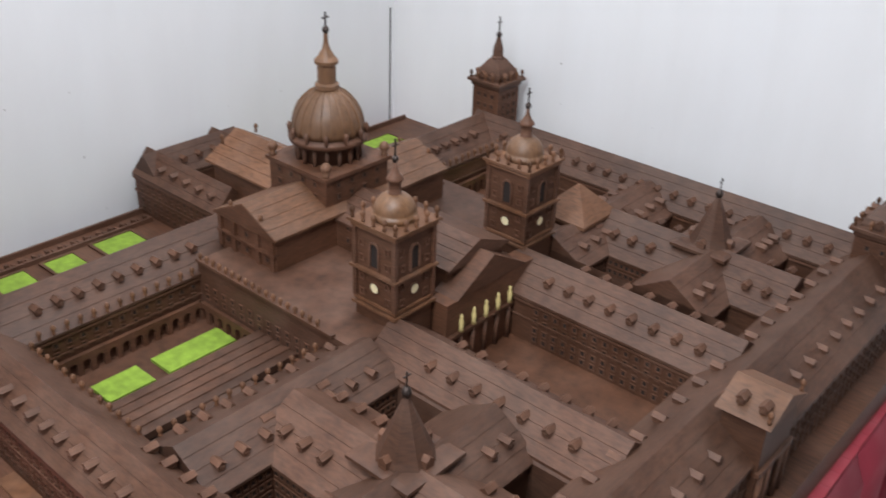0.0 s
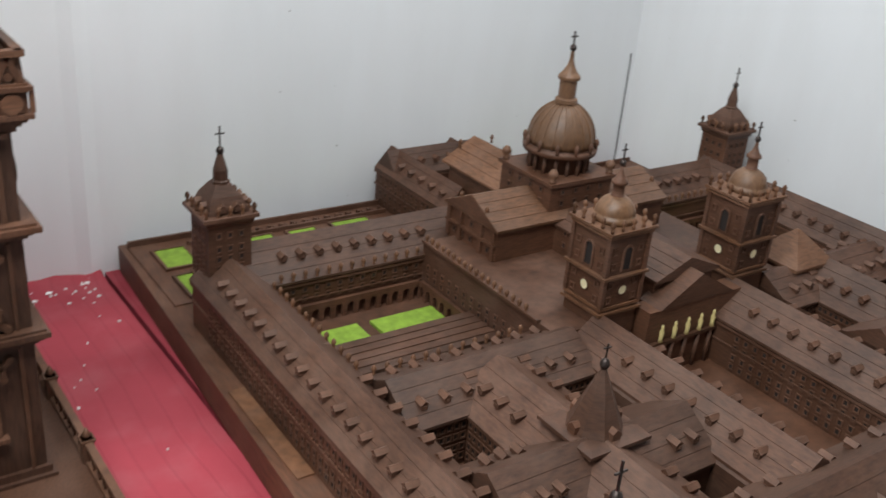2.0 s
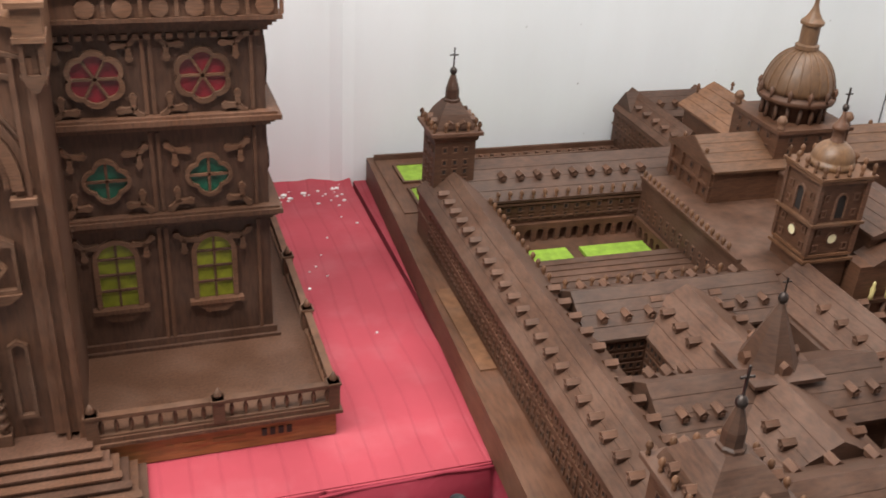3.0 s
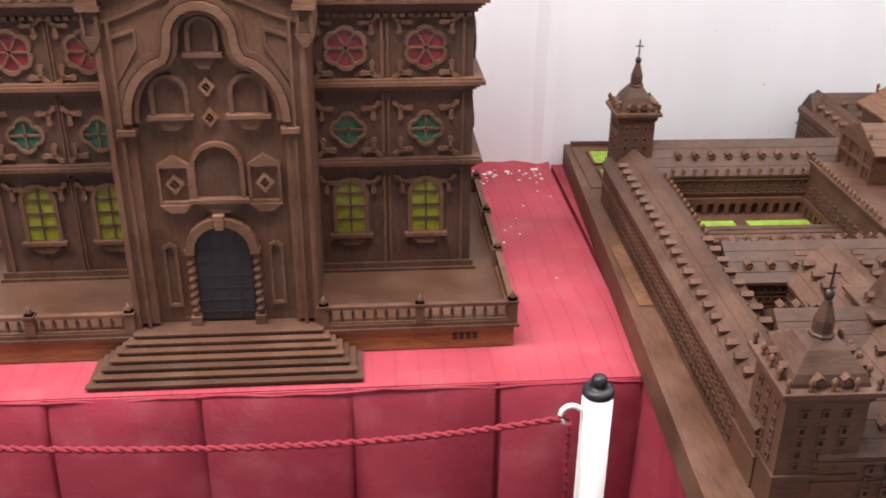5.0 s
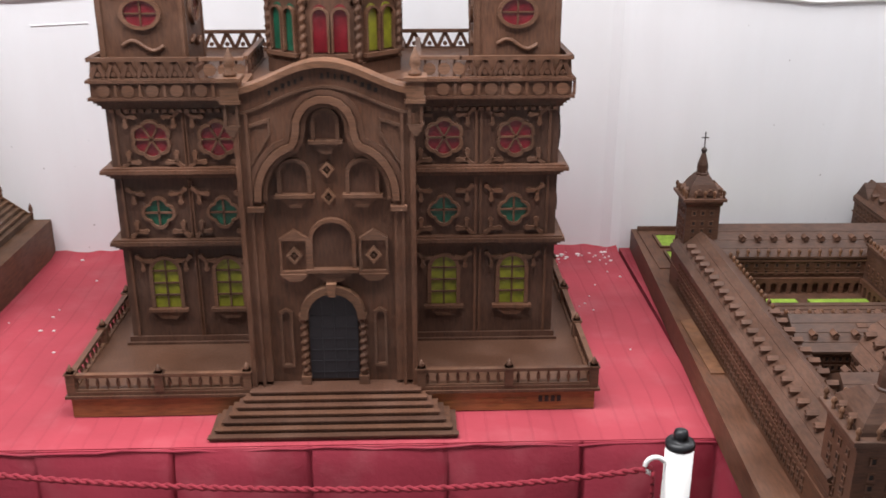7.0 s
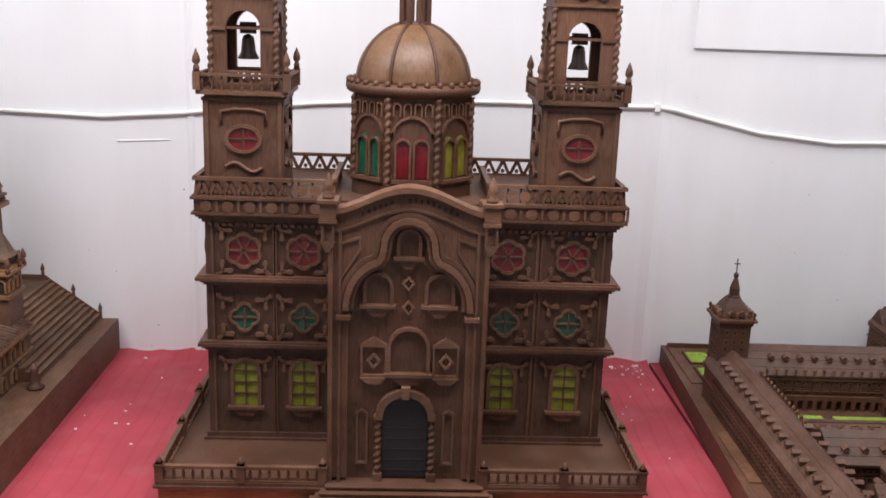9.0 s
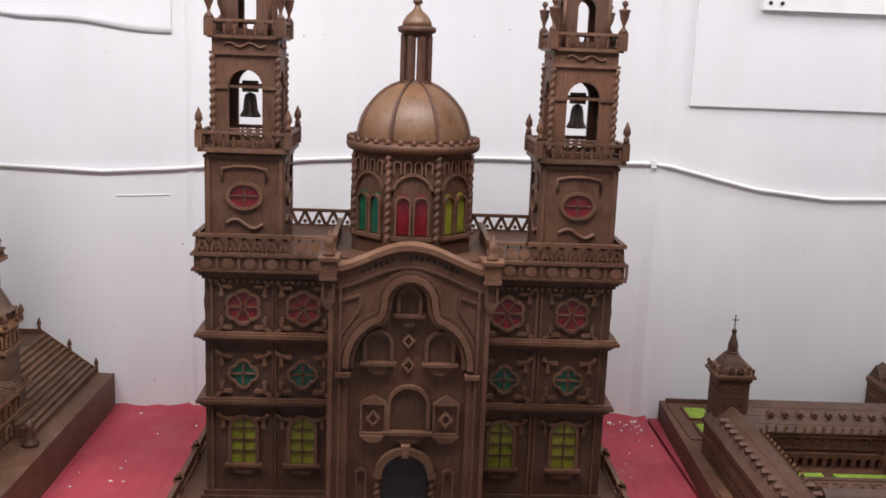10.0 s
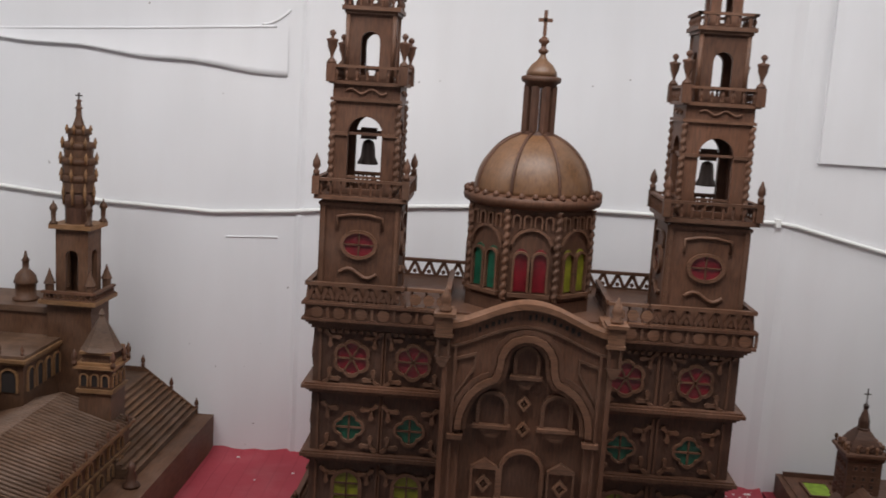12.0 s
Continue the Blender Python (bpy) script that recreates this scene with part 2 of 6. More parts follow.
def structure(name, build, material, label="", category=""):
    return tagged(new(name, build.mesh(name, material)), label, category, "", "structure")


def arch_pts(cx, hw, z0, zs, n=10):
    """Outline of a round-headed opening, from its lower left over the top to its lower right."""
    return [(cx - hw, z0)] + [(cx - hw * math.cos(math.pi * i / n), zs + hw * math.sin(math.pi * i / n)) for i in range(n + 1)] + [(cx + hw, z0)]


def arch_plate(x0, x1, z0, z1, cx, hw, zb, zs, y0, y1, axis="y"):
    """A wall piece with a round-headed opening right through it."""
    b = Build()
    n = 10
    inner = [(cx - hw * math.cos(math.pi * i / n), zs + hw * math.sin(math.pi * i / n)) for i in range(n + 1)]
    outer = [(cx - hw + (2 * hw) * i / n, z1) for i in range(n + 1)]
    b.band(inner, outer, axis, y0, y1, closed=False)
    b.prism([(x0, z0), (cx - hw, z0), (cx - hw, z1), (x0, z1)], axis, y0, y1)
    b.prism([(cx + hw, z0), (x1, z0), (x1, z1), (cx + hw, z1)], axis, y0, y1)
    if zb > z0 + 1e-4:
        b.prism([(cx - hw, z0), (cx + hw, z0), (cx + hw, zb), (cx - hw, zb)], axis, y0, y1)
    return b


def foil(cx, cz, r, lobes, n=48, k=1.0, turn=0.0):
    """Outline of a foiled window of so many lobes."""
    out = []
    for i in range(n):
        a = 2 * math.pi * i / n
        q = abs(math.cos(lobes * (a - turn) / 2)) ** 0.7
        rr = r * ((0.72 + 0.28 * q) if lobes == 4 else (0.84 + 0.16 * q)) * k
        out.append((cx + rr * math.cos(a), cz + rr * math.sin(a)))
    return out


def circle(cx, cz, r, n=24, sx=1.0):
    return [(cx + sx * r * math.cos(2 * math.pi * i / n), cz + r * math.sin(2 * math.pi * i / n)) for i in range(n)]


# ---------- room ----------
WALL_Y, WALL_X, TOP = 0.935, 2.41, 0.75
structure("floor", Build().box(-3.2, 2.5, -3.6, 1.05, -0.1, 0.0), M_FLOOR, "grey floor of the exhibition room", "floor")
structure("wall_east", Build().box(-3.2, 2.5, WALL_Y, 1.05, 0.0, 3.0), M_PAINT, "white-painted sheeting wall behind the models", "wall")
structure("wall_north", Build().box(WALL_X, 2.5, -3.6, WALL_Y, 0.0, 3.0), M_PAINT, "white-painted wall beside the monastery model", "wall")
structure("wall_south", Build().box(-3.3, -3.2, -3.6, 1.05, 0.0, 3.0), M_PAINT, "plain white wall closing the room", "wall")
structure("wall_west", Build().box(-3.3, 2.5, -3.7, -3.6, 0.0, 3.0), M_PAINT, "plain white wall closing the room", "wall")
structure("ceiling", Build().box(-3.3, 2.5, -3.7, 1.05, 3.0, 3.1), M_CEIL, "white ceiling", "ceiling")


def ceiling_light(x, y, w, d, power):
    t = thing("ceiling_light", (x, y, 3.0), "white fluorescent ceiling panel with a frosted diffuser", "lamp", "ceiling panels")
    part("frame", Build().band([(x - w / 2, y - d / 2), (x + w / 2, y - d / 2), (x + w / 2, y + d / 2), (x - w / 2, y + d / 2)],
                               [(x - w / 2 - .03, y - d / 2 - .03), (x + w / 2 + .03, y - d / 2 - .03), (x + w / 2 + .03, y + d / 2 + .03), (x - w / 2 - .03, y + d / 2 + .03)], "z", 2.94, 3.0), M_WHITE, t)
    lamp = bpy.data.lights.new("panel_lamp", "AREA")
    lamp.shape, lamp.size, lamp.size_y, lamp.energy, lamp.color = "RECTANGLE", w, d, power, (0.93, 0.97, 1.0)
    lo = new("panel_lamp", lamp)
    lo.location = (x, y, 2.95)


for lx, ly, lw, ld, lp in LAMPS:
    ceiling_light(lx, ly, lw, ld, lp)

# dark open joint beside the corner
structure("trim_7", Build().box(WALL_X - 0.018, WALL_X - 0.0165, WALL_Y - 0.003, WALL_Y + 0.01, TOP + 0.01, 1.14), M_DARK, "thin dark joint between white wall sheets", "wall joint")
# seams of the sheeting
for nm, sx, sw in (("trim_1", -0.66, 0.012), ("trim_2", 0.765, 0.03)):
    structure(nm, Build().prism([(sx - sw, WALL_Y), (sx, WALL_Y - 0.006), (sx + sw, WALL_Y)], "z", 0.75, 3.0), M_PAINT, "raised vertical seam of the white sheeting", "wall seam")

# ---------- tables ----------
def pleated(x0, x1, y, z0, z1, step, axis="x", sgn=-1):
    """A hanging cloth with narrow box pleats every step."""
    b = Build()
    prof = []
    x = x0
    k = 0
    while x < x1 - 1e-6:
        e = min(x + step, x1)
        prof += [(x, 0.0), (x + 0.004, 0.012), (x + step * 0.5, 0.016), (e - 0.012, 0.013), (e - 0.003, 0.002)]
        x, k = e, k + 1
    prof.append((x1, 0.0))
    n = len(prof)
    v, f = [], []
    zs = [z1, z1 - 0.012, z1 - 0.05, z1 - 0.25, z0]
    for j, z in enumerate(zs):
        for i, (px, d) in enumerate(prof):
            dd = d * (0.15 if j == 0 else 0.5 if j == 1 else 0.9 + 0.3 * j) + 0.004 * j * math.sin(i * 1.7 + j)
            v.append((px, y + sgn * dd, z) if axis == "x" else (y + sgn * dd, px, z))
    for j in range(len(zs) - 1):
        for i in range(n - 1):
            f.append((j * n + i, j * n + i + 1, (j + 1) * n + i + 1, (j + 1) * n + i))
    m = len(v)
    for px, z in ((x0, z0), (x1, z0), (x0, z1), (x1, z1)):
        v.append((px, y - sgn * 0.004, z) if axis == "x" else (y - sgn * 0.004, px, z))
    f.append((m, m + 1, m + 3, m + 2))
    b.face_set(v, f, True)
    return b


table = thing("display_table", (0, 0, 0), "long display table draped in red cloth with box pleats", "table")
tt = Build()
NX, NY = 90, 36
tx0, tx1, ty0, ty1 = -2.2, 0.785, -0.155, WALL_Y
grid = [(tx0 + (tx1 - tx0) * i / NX, ty0 + (ty1 - ty0) * j / NY) for j in range(NY + 1) for i in range(NX + 1)]
tv = [(x, y, TOP + 0.0015 * noise.noise((x * 6, y * 6, 0)) + (0.02 * max(0, 1 - (ty1 - y) / 0.05) * (0.6 + 0.8 * noise.noise((x * 14, 3, 0))) if y > ty1 - 0.05 else 0)
       - (0.0025 if y < ty0 + 0.01 else 0)) for x, y in grid]
tf = [(j * (NX + 1) + i, j * (NX + 1) + i + 1, (j + 1) * (NX + 1) + i + 1, (j + 1) * (NX + 1) + i) for j in range(NY) for i in range(NX)]
tt.face_set(tv, tf, True)
tt.box(tx0, tx1, ty0 + 0.004, ty1, TOP - 0.03, TOP - 0.006)
part("tabletop", tt, M_CLOTH, table, "red cloth stapled over the tabletop")
part("skirt", pleated(tx0, tx1, ty0, 0.02, TOP, 0.27), M_SKIRT_SHADE, table, "red pleated cloth skirt")
for lx, ly in ((-2.1, 0.0), (-0.7, 0.0), (0.7, 0.0), (-2.1, 0.9), (-0.7, 0.9), (0.7, 0.9)):
    part("leg", Build().box(lx - .02, lx + .02, ly - .02, ly + .02, 0, TOP - 0.03), M_BASE, table)
hem = Build()
hem.tube([(tx0 + (tx1 - tx0) * i / 60, ty0 - 0.004, TOP - 0.004 + 0.0025 * math.sin(i * 0.9) + 0.002 * math.sin(i * 2.3)) for i in range(61)], 0.0028, 6)
part("hem", hem, M_SKIRT_SHADE, table, "stapled red hem along the table edge")

table2 = thing("display_table", (1.5, 0, 0), "second display table draped in red cloth under the monastery model", "table")
X2 = 0.795
part("tabletop", Build().box(X2, WALL_X, -0.688, WALL_Y, TOP - 0.03, TOP), M_CLOTH, table2, "red cloth over the tabletop")
part("skirt", pleated(X2, WALL_X, -0.688, 0.02, TOP, 0.27), M_SKIRT_SHADE, table2)
part("skirt", pleated(-0.688, -0.16, X2, 0.02, TOP, 0.14, "y"), M_SKIRT_SHADE, table2)
for lx, ly in ((0.85, -0.6), (2.1, -0.6), (0.85, 0.9), (2.1, 0.9)):
    part("leg", Build().box(lx - .02, lx + .02, ly - .02, ly + .02, 0, TOP - 0.03), M_BASE, table2)

# flakes of white paint fallen on the cloth
rnd = random.Random(4)
for i in range(56):
    if i < 38:
        fx, fy = rnd.uniform(0.56, 0.76), WALL_Y - 0.012 - abs(rnd.gauss(0, 0.07))
    else:
        fx, fy = rnd.choice((rnd.uniform(-0.88, -0.6), rnd.uniform(0.58, 0.76))), rnd.uniform(-0.1, 0.9)
    r = rnd.uniform(0.0012, 0.004) * (1.9 if i < 14 else 1)
    n = rnd.randint(4, 6)
    a0 = rnd.uniform(0, 6)
    pts = [(fx + r * rnd.uniform(.6, 1.6) * math.cos(a0 + 6.283 * k / n), fy + r * rnd.uniform(.6, 1.2) * math.sin(a0 + 6.283 * k / n)) for k in range(n)]
    fl = Build().prism(pts, "z", TOP + 0.001, TOP + 0.0035)
    tagged(new("paint_flake", fl.mesh("paint_flake", M_FLAKE)), "small white flake of fallen wall paint on the red cloth", "paint flake", "fallen flakes")

# ---------- monastery model ----------
Z0 = 0.815
CX = 1.603
XS, YW, YE = 0.826, -0.618, 0.582
ZE, ZR = 0.917, 0.970
mon = thing("monastery_model", (1.45, 0, TOP), "large brown wooden model of a domed monastery on a board", "scale model")
bb = Build()
bb.prism([(0.752, -0.662), (WALL_X - 0.022, -0.662), (WALL_X - 0.022, WALL_Y - 0.034), (0.806, WALL_Y - 0.024)], "z", TOP + 0.002, Z0)
mon.rotation_euler.z = radians(-1.2)
base = part("base_board", bb, M_BASE, mon, "thick brown wooden base board")
part("board_patch", Build().box(0.794, 0.824, -0.02, 0.25, Z0, Z0 + 0.004), M_LIGHT, mon, "pale unstained strip of wood")
part("paving", Build().box(0.82, 2.37, 0.585, 0.89, Z0, Z0 + 0.003), M_BASE, mon)
edge = Build()
edge.box(0.82, 2.37, 0.884, 0.891, Z0, Z0 + 0.016)
edge.box(0.95, 1.46, 0.832, 0.838, Z0, Z0 + 0.014)
for i in range(34):
    x = 0.945 + i * 0.0152
    part("garden_post", Build().box(x, x + .007, 0.846, 0.856, Z0, Z0 + .011 + .004 * (i % 2)), M_TRIM, mon)
part("garden_wall", edge, M_TRIM, mon, "low brown garden wall")


def stepped_roof(b, a0, a1, c0, c1, ze, zr, axis, n=4, over=0.006, lap=0.0022):
    """A gable roof of lapped boards. axis: along which it runs, from a0 to a1; c0 to c1 across."""
    cm = (c0 + c1) / 2
    pts = []
    c0, c1 = c0 - over, c1 + over
    for s, c in ((1, c0), (-1, c1)):
        side = []
        for i in range(n):
            f0, f1 = i / n, (i + 1) / n
            side += [(c + (cm - c) * f0, ze + (zr - ze) * f0 + lap * 0.6), (c + (cm - c) * f1, ze + (zr - ze) * f1 + lap * 0.1)]
        pts += side if s == 1 else side[::-1]
    pts = [(c0, ze - 0.004)] + pts + [(c1, ze - 0.004)]
    b.prism(pts, "y" if axis == "y" else "x", a0, a1)


def wing(x0, x1, y0, y1, axis, ze=ZE, zr=ZR, zb=Z0, n=4, cornice=True, name="wing"):
    w = Build().box(x0, x1, y0, y1, zb, ze - 0.003)
    ob = part(name, w, M_WALL, mon)
    if cornice:
        zm = zb + (ze - zb) * 0.55
        part("cornice", Build().box(x0 - .004, x1 + .004, y0 - .004, y1 + .004, ze - 0.013, ze - 0.007), M_TRIM, ob)
        part("string_course", Build().box(x0 - .003, x1 + .003, y0 - .003, y1 + .003, zm, zm + 0.003), M_TRIM, ob)
    r = Build()
    if axis == "y":
        stepped_roof(r, y0, y1, x0, x1, ze, zr, "y", n)
    else:
        stepped_roof(r, x0, x1, y0, y1, ze, zr, "x", n)
    part("roof", r, M_ROOF, ob)
    return ob


# the outer ring
w_s = wing(XS, 0.942, -0.56, 0.50, "y")
w_n = wing(2.195, 2.322, -0.56, 0.52, "y", zr=ZR + .006)
w_e = wing(0.884, 2.306, 0.410, YE + .004, "x", zr=ZR + .004)
w_w = wing(0.886, 2.245, YW - .002, -0.455, "x", zr=ZR + .010)
# beside the court of the kings
w_ks = wing(1.318, 1.452, -0.50, -0.02, "y", zr=ZR + .001)
w_kn = wing(1.669, 1.815, -0.50, -0.02, "y", zr=ZR + .001)


def quarter(mir):
    """The four small courts with crossing wings and a spire; mir: +1 south, -1 north."""
    def X(x):
        return x if mir > 0 else 3.165 - x
    def W(xa, xb, ya, yb, axis, **k):
        a, b = sorted((X(xa), X(xb)))
        return wing(a, b, ya, yb, axis, cornice=False, **k)
    W(0.938, 1.325, -0.104, 0.052, "x", ze=ZE - .006, zr=ZR - .012)   # between cloister and courts
    W(1.048, 1.230, -0.47, -0.05, "y", ze=ZE - .008, zr=ZR - .006)    # lengthwise wing
    W(0.938, 1.325, -0.376, -0.212, "x", ze=ZE - .008, zr=ZR - .006)  # crosswise wing
    # lean-to strips round the courts
    for xa, xb in ((0.938, 0.962), (1.308, 1.325)):
        a, b = sorted((X(xa), X(xb)))
        lo, hi = (ZE - .008, ZE + .008)
        zz = (hi, lo) if (xa < 1) == (mir > 0) else (lo, hi)
        part("lean_to_roof", Build().prism([(a, Z0), (b, Z0), (b, zz[1]), (a, zz[0])], "y", -0.475, 0.05), M_ROOF, mon)
    a, b = sorted((X(0.938), X(1.325)))
    part("lean_to_roof", Build().prism([(-0.475, Z0), (-0.458, Z0), (-0.458, ZE - .006), (-0.475, ZE + .008)], "x", a, b), M_ROOF, mon)
    # spire on the crossing
    sx, sy = (1.152 if mir > 0 else 2.045), -0.272
    t = Build().lathe(sx, sy, [(0.050, ZE), (0.050, 0.951), (0.060, 0.954), (0.060, 0.960), (0.049, 0.962)], 4, False, 0, True)
    tow = part("crossing_tower", t, M_ROOF, mon)
    sp = Build().lathe(sx, sy, [(0.046, 0.961), (0.040, 0.972), (0.005, 1.056), (0.003, 1.060)], 8, False)
    part("spire", sp, M_ROOF, tow, "tapering eight-sided wooden spire")
    fin = Build().lathe(sx, sy, [(0.001, 1.056), (0.006, 1.060), (0.0078, 1.066), (0.006, 1.072), (0.001, 1.076)], 10)
    fin.box(sx - .001, sx + .001, sy - .001, sy + .001, 1.074, 1.10)
    fin.box(sx - .007, sx + .007, sy - .001, sy + .001, 1.092, 1.094)
    part("cross", fin, M_METAL, tow, "thin dark metal cross on a ball")
    for dx, dy in ((1, 0), (-1, 0), (0, 1), (0, -1)):
        g = Build().prism([(-.008, 0), (.008, 0), (.008, .012), (0, .018), (-.008, .012)], "y", -0.047, -0.031)
        bb2 = Build().add(g, Matrix.Translation((sx, sy, 0.962)) @ Matrix.Rotation(math.atan2(dy, dx) + math.pi / 2, 4, "Z"))
        part("spire_dormer", bb2, M_TRIM, tow)


quarter(1)
quarter(-1)

# cloister and palace courts: floors, lawns, low roofs
part("court_floor", Build().box(0.942, 1.294, 0.05, 0.410, Z0, Z0 + 0.006), M_WALL, mon)
part("court_floor", Build().box(1.912, 2.195, 0.05, 0.410, Z0, Z0 + 0.006), M_WALL, mon)
part("court_floor", Build().box(1.452, 1.669, -0.466, -0.05, Z0, Z0 + 0.006), M_WALL, mon, "plain brown wooden courtyard floor")
for x0, x1, y0, y1 in ((1.014, 1.104, 0.288, 0.350), (1.134, 1.280, 0.288, 0.348), (1.93, 2.03, 0.30, 0.36), (2.06, 2.19, 0.30, 0.36)):
    part("lawn", Build().box(x0, x1, y0, y1, Z0 + .004, Z0 + 0.0125), M_LAWN, mon, "bright green flocked lawn")
for i in range(5):
    y = 0.122 + i * 0.022
    part("low_roof_board", Build().prism([(y, 0.858), (y + 0.022, 0.858), (y + 0.022, 0.8695), (y, 0.8715)], "x", 0.965, 1.29), M_ROOF, mon)
part("low_roof", Build().box(1.065, 1.185, 0.05, 0.123, 0.856, 0.869), M_ROOF, mon, "low roof of brown lapped boards over the cloister walk")
# solid near-black box, stands in for the shade beneath the low roof
part("cloister_shade", Build().box(0.965, 1.29, 0.124, 0.226, Z0 + .005, 0.858), M_DARK, mon)
# flat terrace beside the church
part("terrace", Build().box(1.294, 1.53, -0.02, 0.412, Z0, 0.945), M_ROOF, mon, "flat brown roof terrace")
part("terrace", Build().box(1.68, 1.912, -0.02, 0.412, Z0, 0.945), M_ROOF, mon, "flat brown roof terrace")


def arcade(x0, x1, y, z0, z1, n, face, depth=0.008, axis="x"):
    """A row of round arches standing before a court wall, bay by bay."""
    step = (x1 - x0) / n
    for i in range(n):
        cx = x0 + (i + .5) * step
        hw = step * 0.3
        part("arch", arch_plate(cx - step / 2, cx + step / 2, z0, z1, cx, hw, z0, z1 - hw - 0.012, y, y + face * depth, "y" if axis == "x" else "x"), M_WALL, mon)


za, zb = Z0 + .006, 0.862
arcade(0.946, 1.290, 0.406, za, zb, 13, -1)
arcade(0.06, 0.404, 1.290, za, zb, 13, -1, axis="y")
arcade(1.916, 2.22, 0.406, za, zb, 13, -1)
arcade(0.06, 0.404, 0.946, za, zb, 13, 1, axis="y")

# ---------- small repeats on the monastery ----------
dm = Build()
dm.prism([(-.0072, 0), (.0072, 0), (.0072, .011), (0, .0165), (-.0072, .011)], "y", -0.017, 0.008)
dm.prism([(-.0095, .0095), (0, .0165), (.0095, .0095), (.0095, .0115), (0, .0188), (-.0095, .0115)], "y", -0.0185, 0.008)
dm.box(-.0035, .0035, -0.0192, -0.017, .002, .009)
dm.v = [(x * .82, y * .85, z * .82) for x, y, z in dm.v]
DORMER = dm.mesh("dormer", M_TRIM)


def dormers(parent, p0, p1, n, facing, z):
    """A row of n dormers from p0 to p1; facing: degrees by which the front (towards -y) is turned."""
    for i in range(n):
        f = (i + .5) / n
        x, y = p0[0] + (p1[0] - p0[0]) * f, p0[1] + (p1[1] - p0[1]) * f
        part("dormer", DORMER, None, parent, at=Matrix.Translation((x, y, z)) @ Matrix.Rotation(radians(facing), 4, "Z"))


ZD = ZE + 0.022
dormers(w_s, (0.852, -0.47), (0.852, 0.42), 22, -90, ZD)
dormers(w_s, (0.918, -0.46), (0.918, 0.03), 11, 90, ZD)
dormers(w_n, (2.222, -0.47), (2.222, 0.42), 20, -90, ZD)
dormers(w_e, (0.97, 0.456), (1.33, 0.456), 9, 0, ZD + .006)
dormers(w_e, (1.86, 0.456), (2.18, 0.456), 9, 0, ZD + .006)
dormers(w_w, (0.96, -0.582), (1.49, -0.582), 10, 0, ZD)
dormers(w_w, (1.66, -0.582), (2.2, -0.582), 10, 0, ZD)
dormers(w_w, (0.96, -0.488), (2.2, -0.488), 20, 180, ZD + .002)
dormers(w_ks, (1.352, -0.45), (1.352, -0.12), 7, -90, ZD)
dormers(w_ks, (1.418, -0.46), (1.418, -0.12), 8, 90, ZD)
dormers(w_kn, (1.704, -0.46), (1.704, -0.10), 8, -90, ZD)
dormers(w_kn, (1.780, -0.45), (1.780, -0.12), 7, 90, ZD)
for s in (1, -1):
    q = lambda x: x if s > 0 else 3.165 - x
    dormers(mon, (q(0.955), -0.070), (q(1.30), -0.070), 8, 0, ZD - .012)
    dormers(mon, (q(0.96), 0.014), (q(1.30), 0.014), 8, 180, ZD - .010)
    dormers(mon, (q(0.96), -0.338), (q(1.045), -0.338), 3, 0, ZD - .006)
    dormers(mon, (q(1.235), -0.338), (q(1.31), -0.338), 2, 0, ZD - .006)
    dormers(mon, (q(0.96), -0.250), (q(1.045), -0.250), 3, 180, ZD - .006)
    dormers(mon, (q(1.088), -0.20), (q(1.088), -0.03), 4, -90 * s, ZD - .006)
    dormers(mon, (q(1.190), -0.20), (q(1.190), -0.03), 4, 90 * s, ZD - .006)
    dormers(mon, (q(1.088), -0.45), (q(1.088), -0.37), 2, -90 * s, ZD - .006)
    dormers(mon, (q(1.190), -0.45), (q(1.190), -0.37), 2, 90 * s, ZD - .006)

wn = Build().band([(-.0024, .001), (.0024, .001), (.0024, .0079), (-.0024, .0079)], [(-.0042, -.001), (.0042, -.001), (.0042, .0097), (-.0042, .0097)], "y", -0.0022, 0.0)
wn.v = [(x * 1.4, y, z * 1.3) for x, y, z in wn.v]
WINDOW = wn.mesh("window_frame", M_TRIM)
# flat dark plate, paints the shade of a window hole on solid wall
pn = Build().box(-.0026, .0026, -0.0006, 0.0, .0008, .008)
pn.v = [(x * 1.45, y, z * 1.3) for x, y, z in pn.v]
PANE = pn.mesh("window_hollow_shade", M_DARK)


def window_row(parent, p0, p1, n, facing, z, singly=True):
    rot = Matrix.Rotation(radians(facing), 4, "Z")
    joined_f, joined_p = Build(), Build()
    for i in range(n):
        f = (i + .5) / n
        m = Matrix.Translation((p0[0] + (p1[0] - p0[0]) * f, p0[1] + (p1[1] - p0[1]) * f, z)) @ rot
        if singly:
            part("window", WINDOW, None, parent, at=m)
        else:
            joined_f.add(wn, m)
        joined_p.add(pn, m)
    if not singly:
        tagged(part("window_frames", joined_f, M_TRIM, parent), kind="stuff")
    tagged(part("window_hollow_shade", joined_p, M_DARK, parent), kind="stuff")


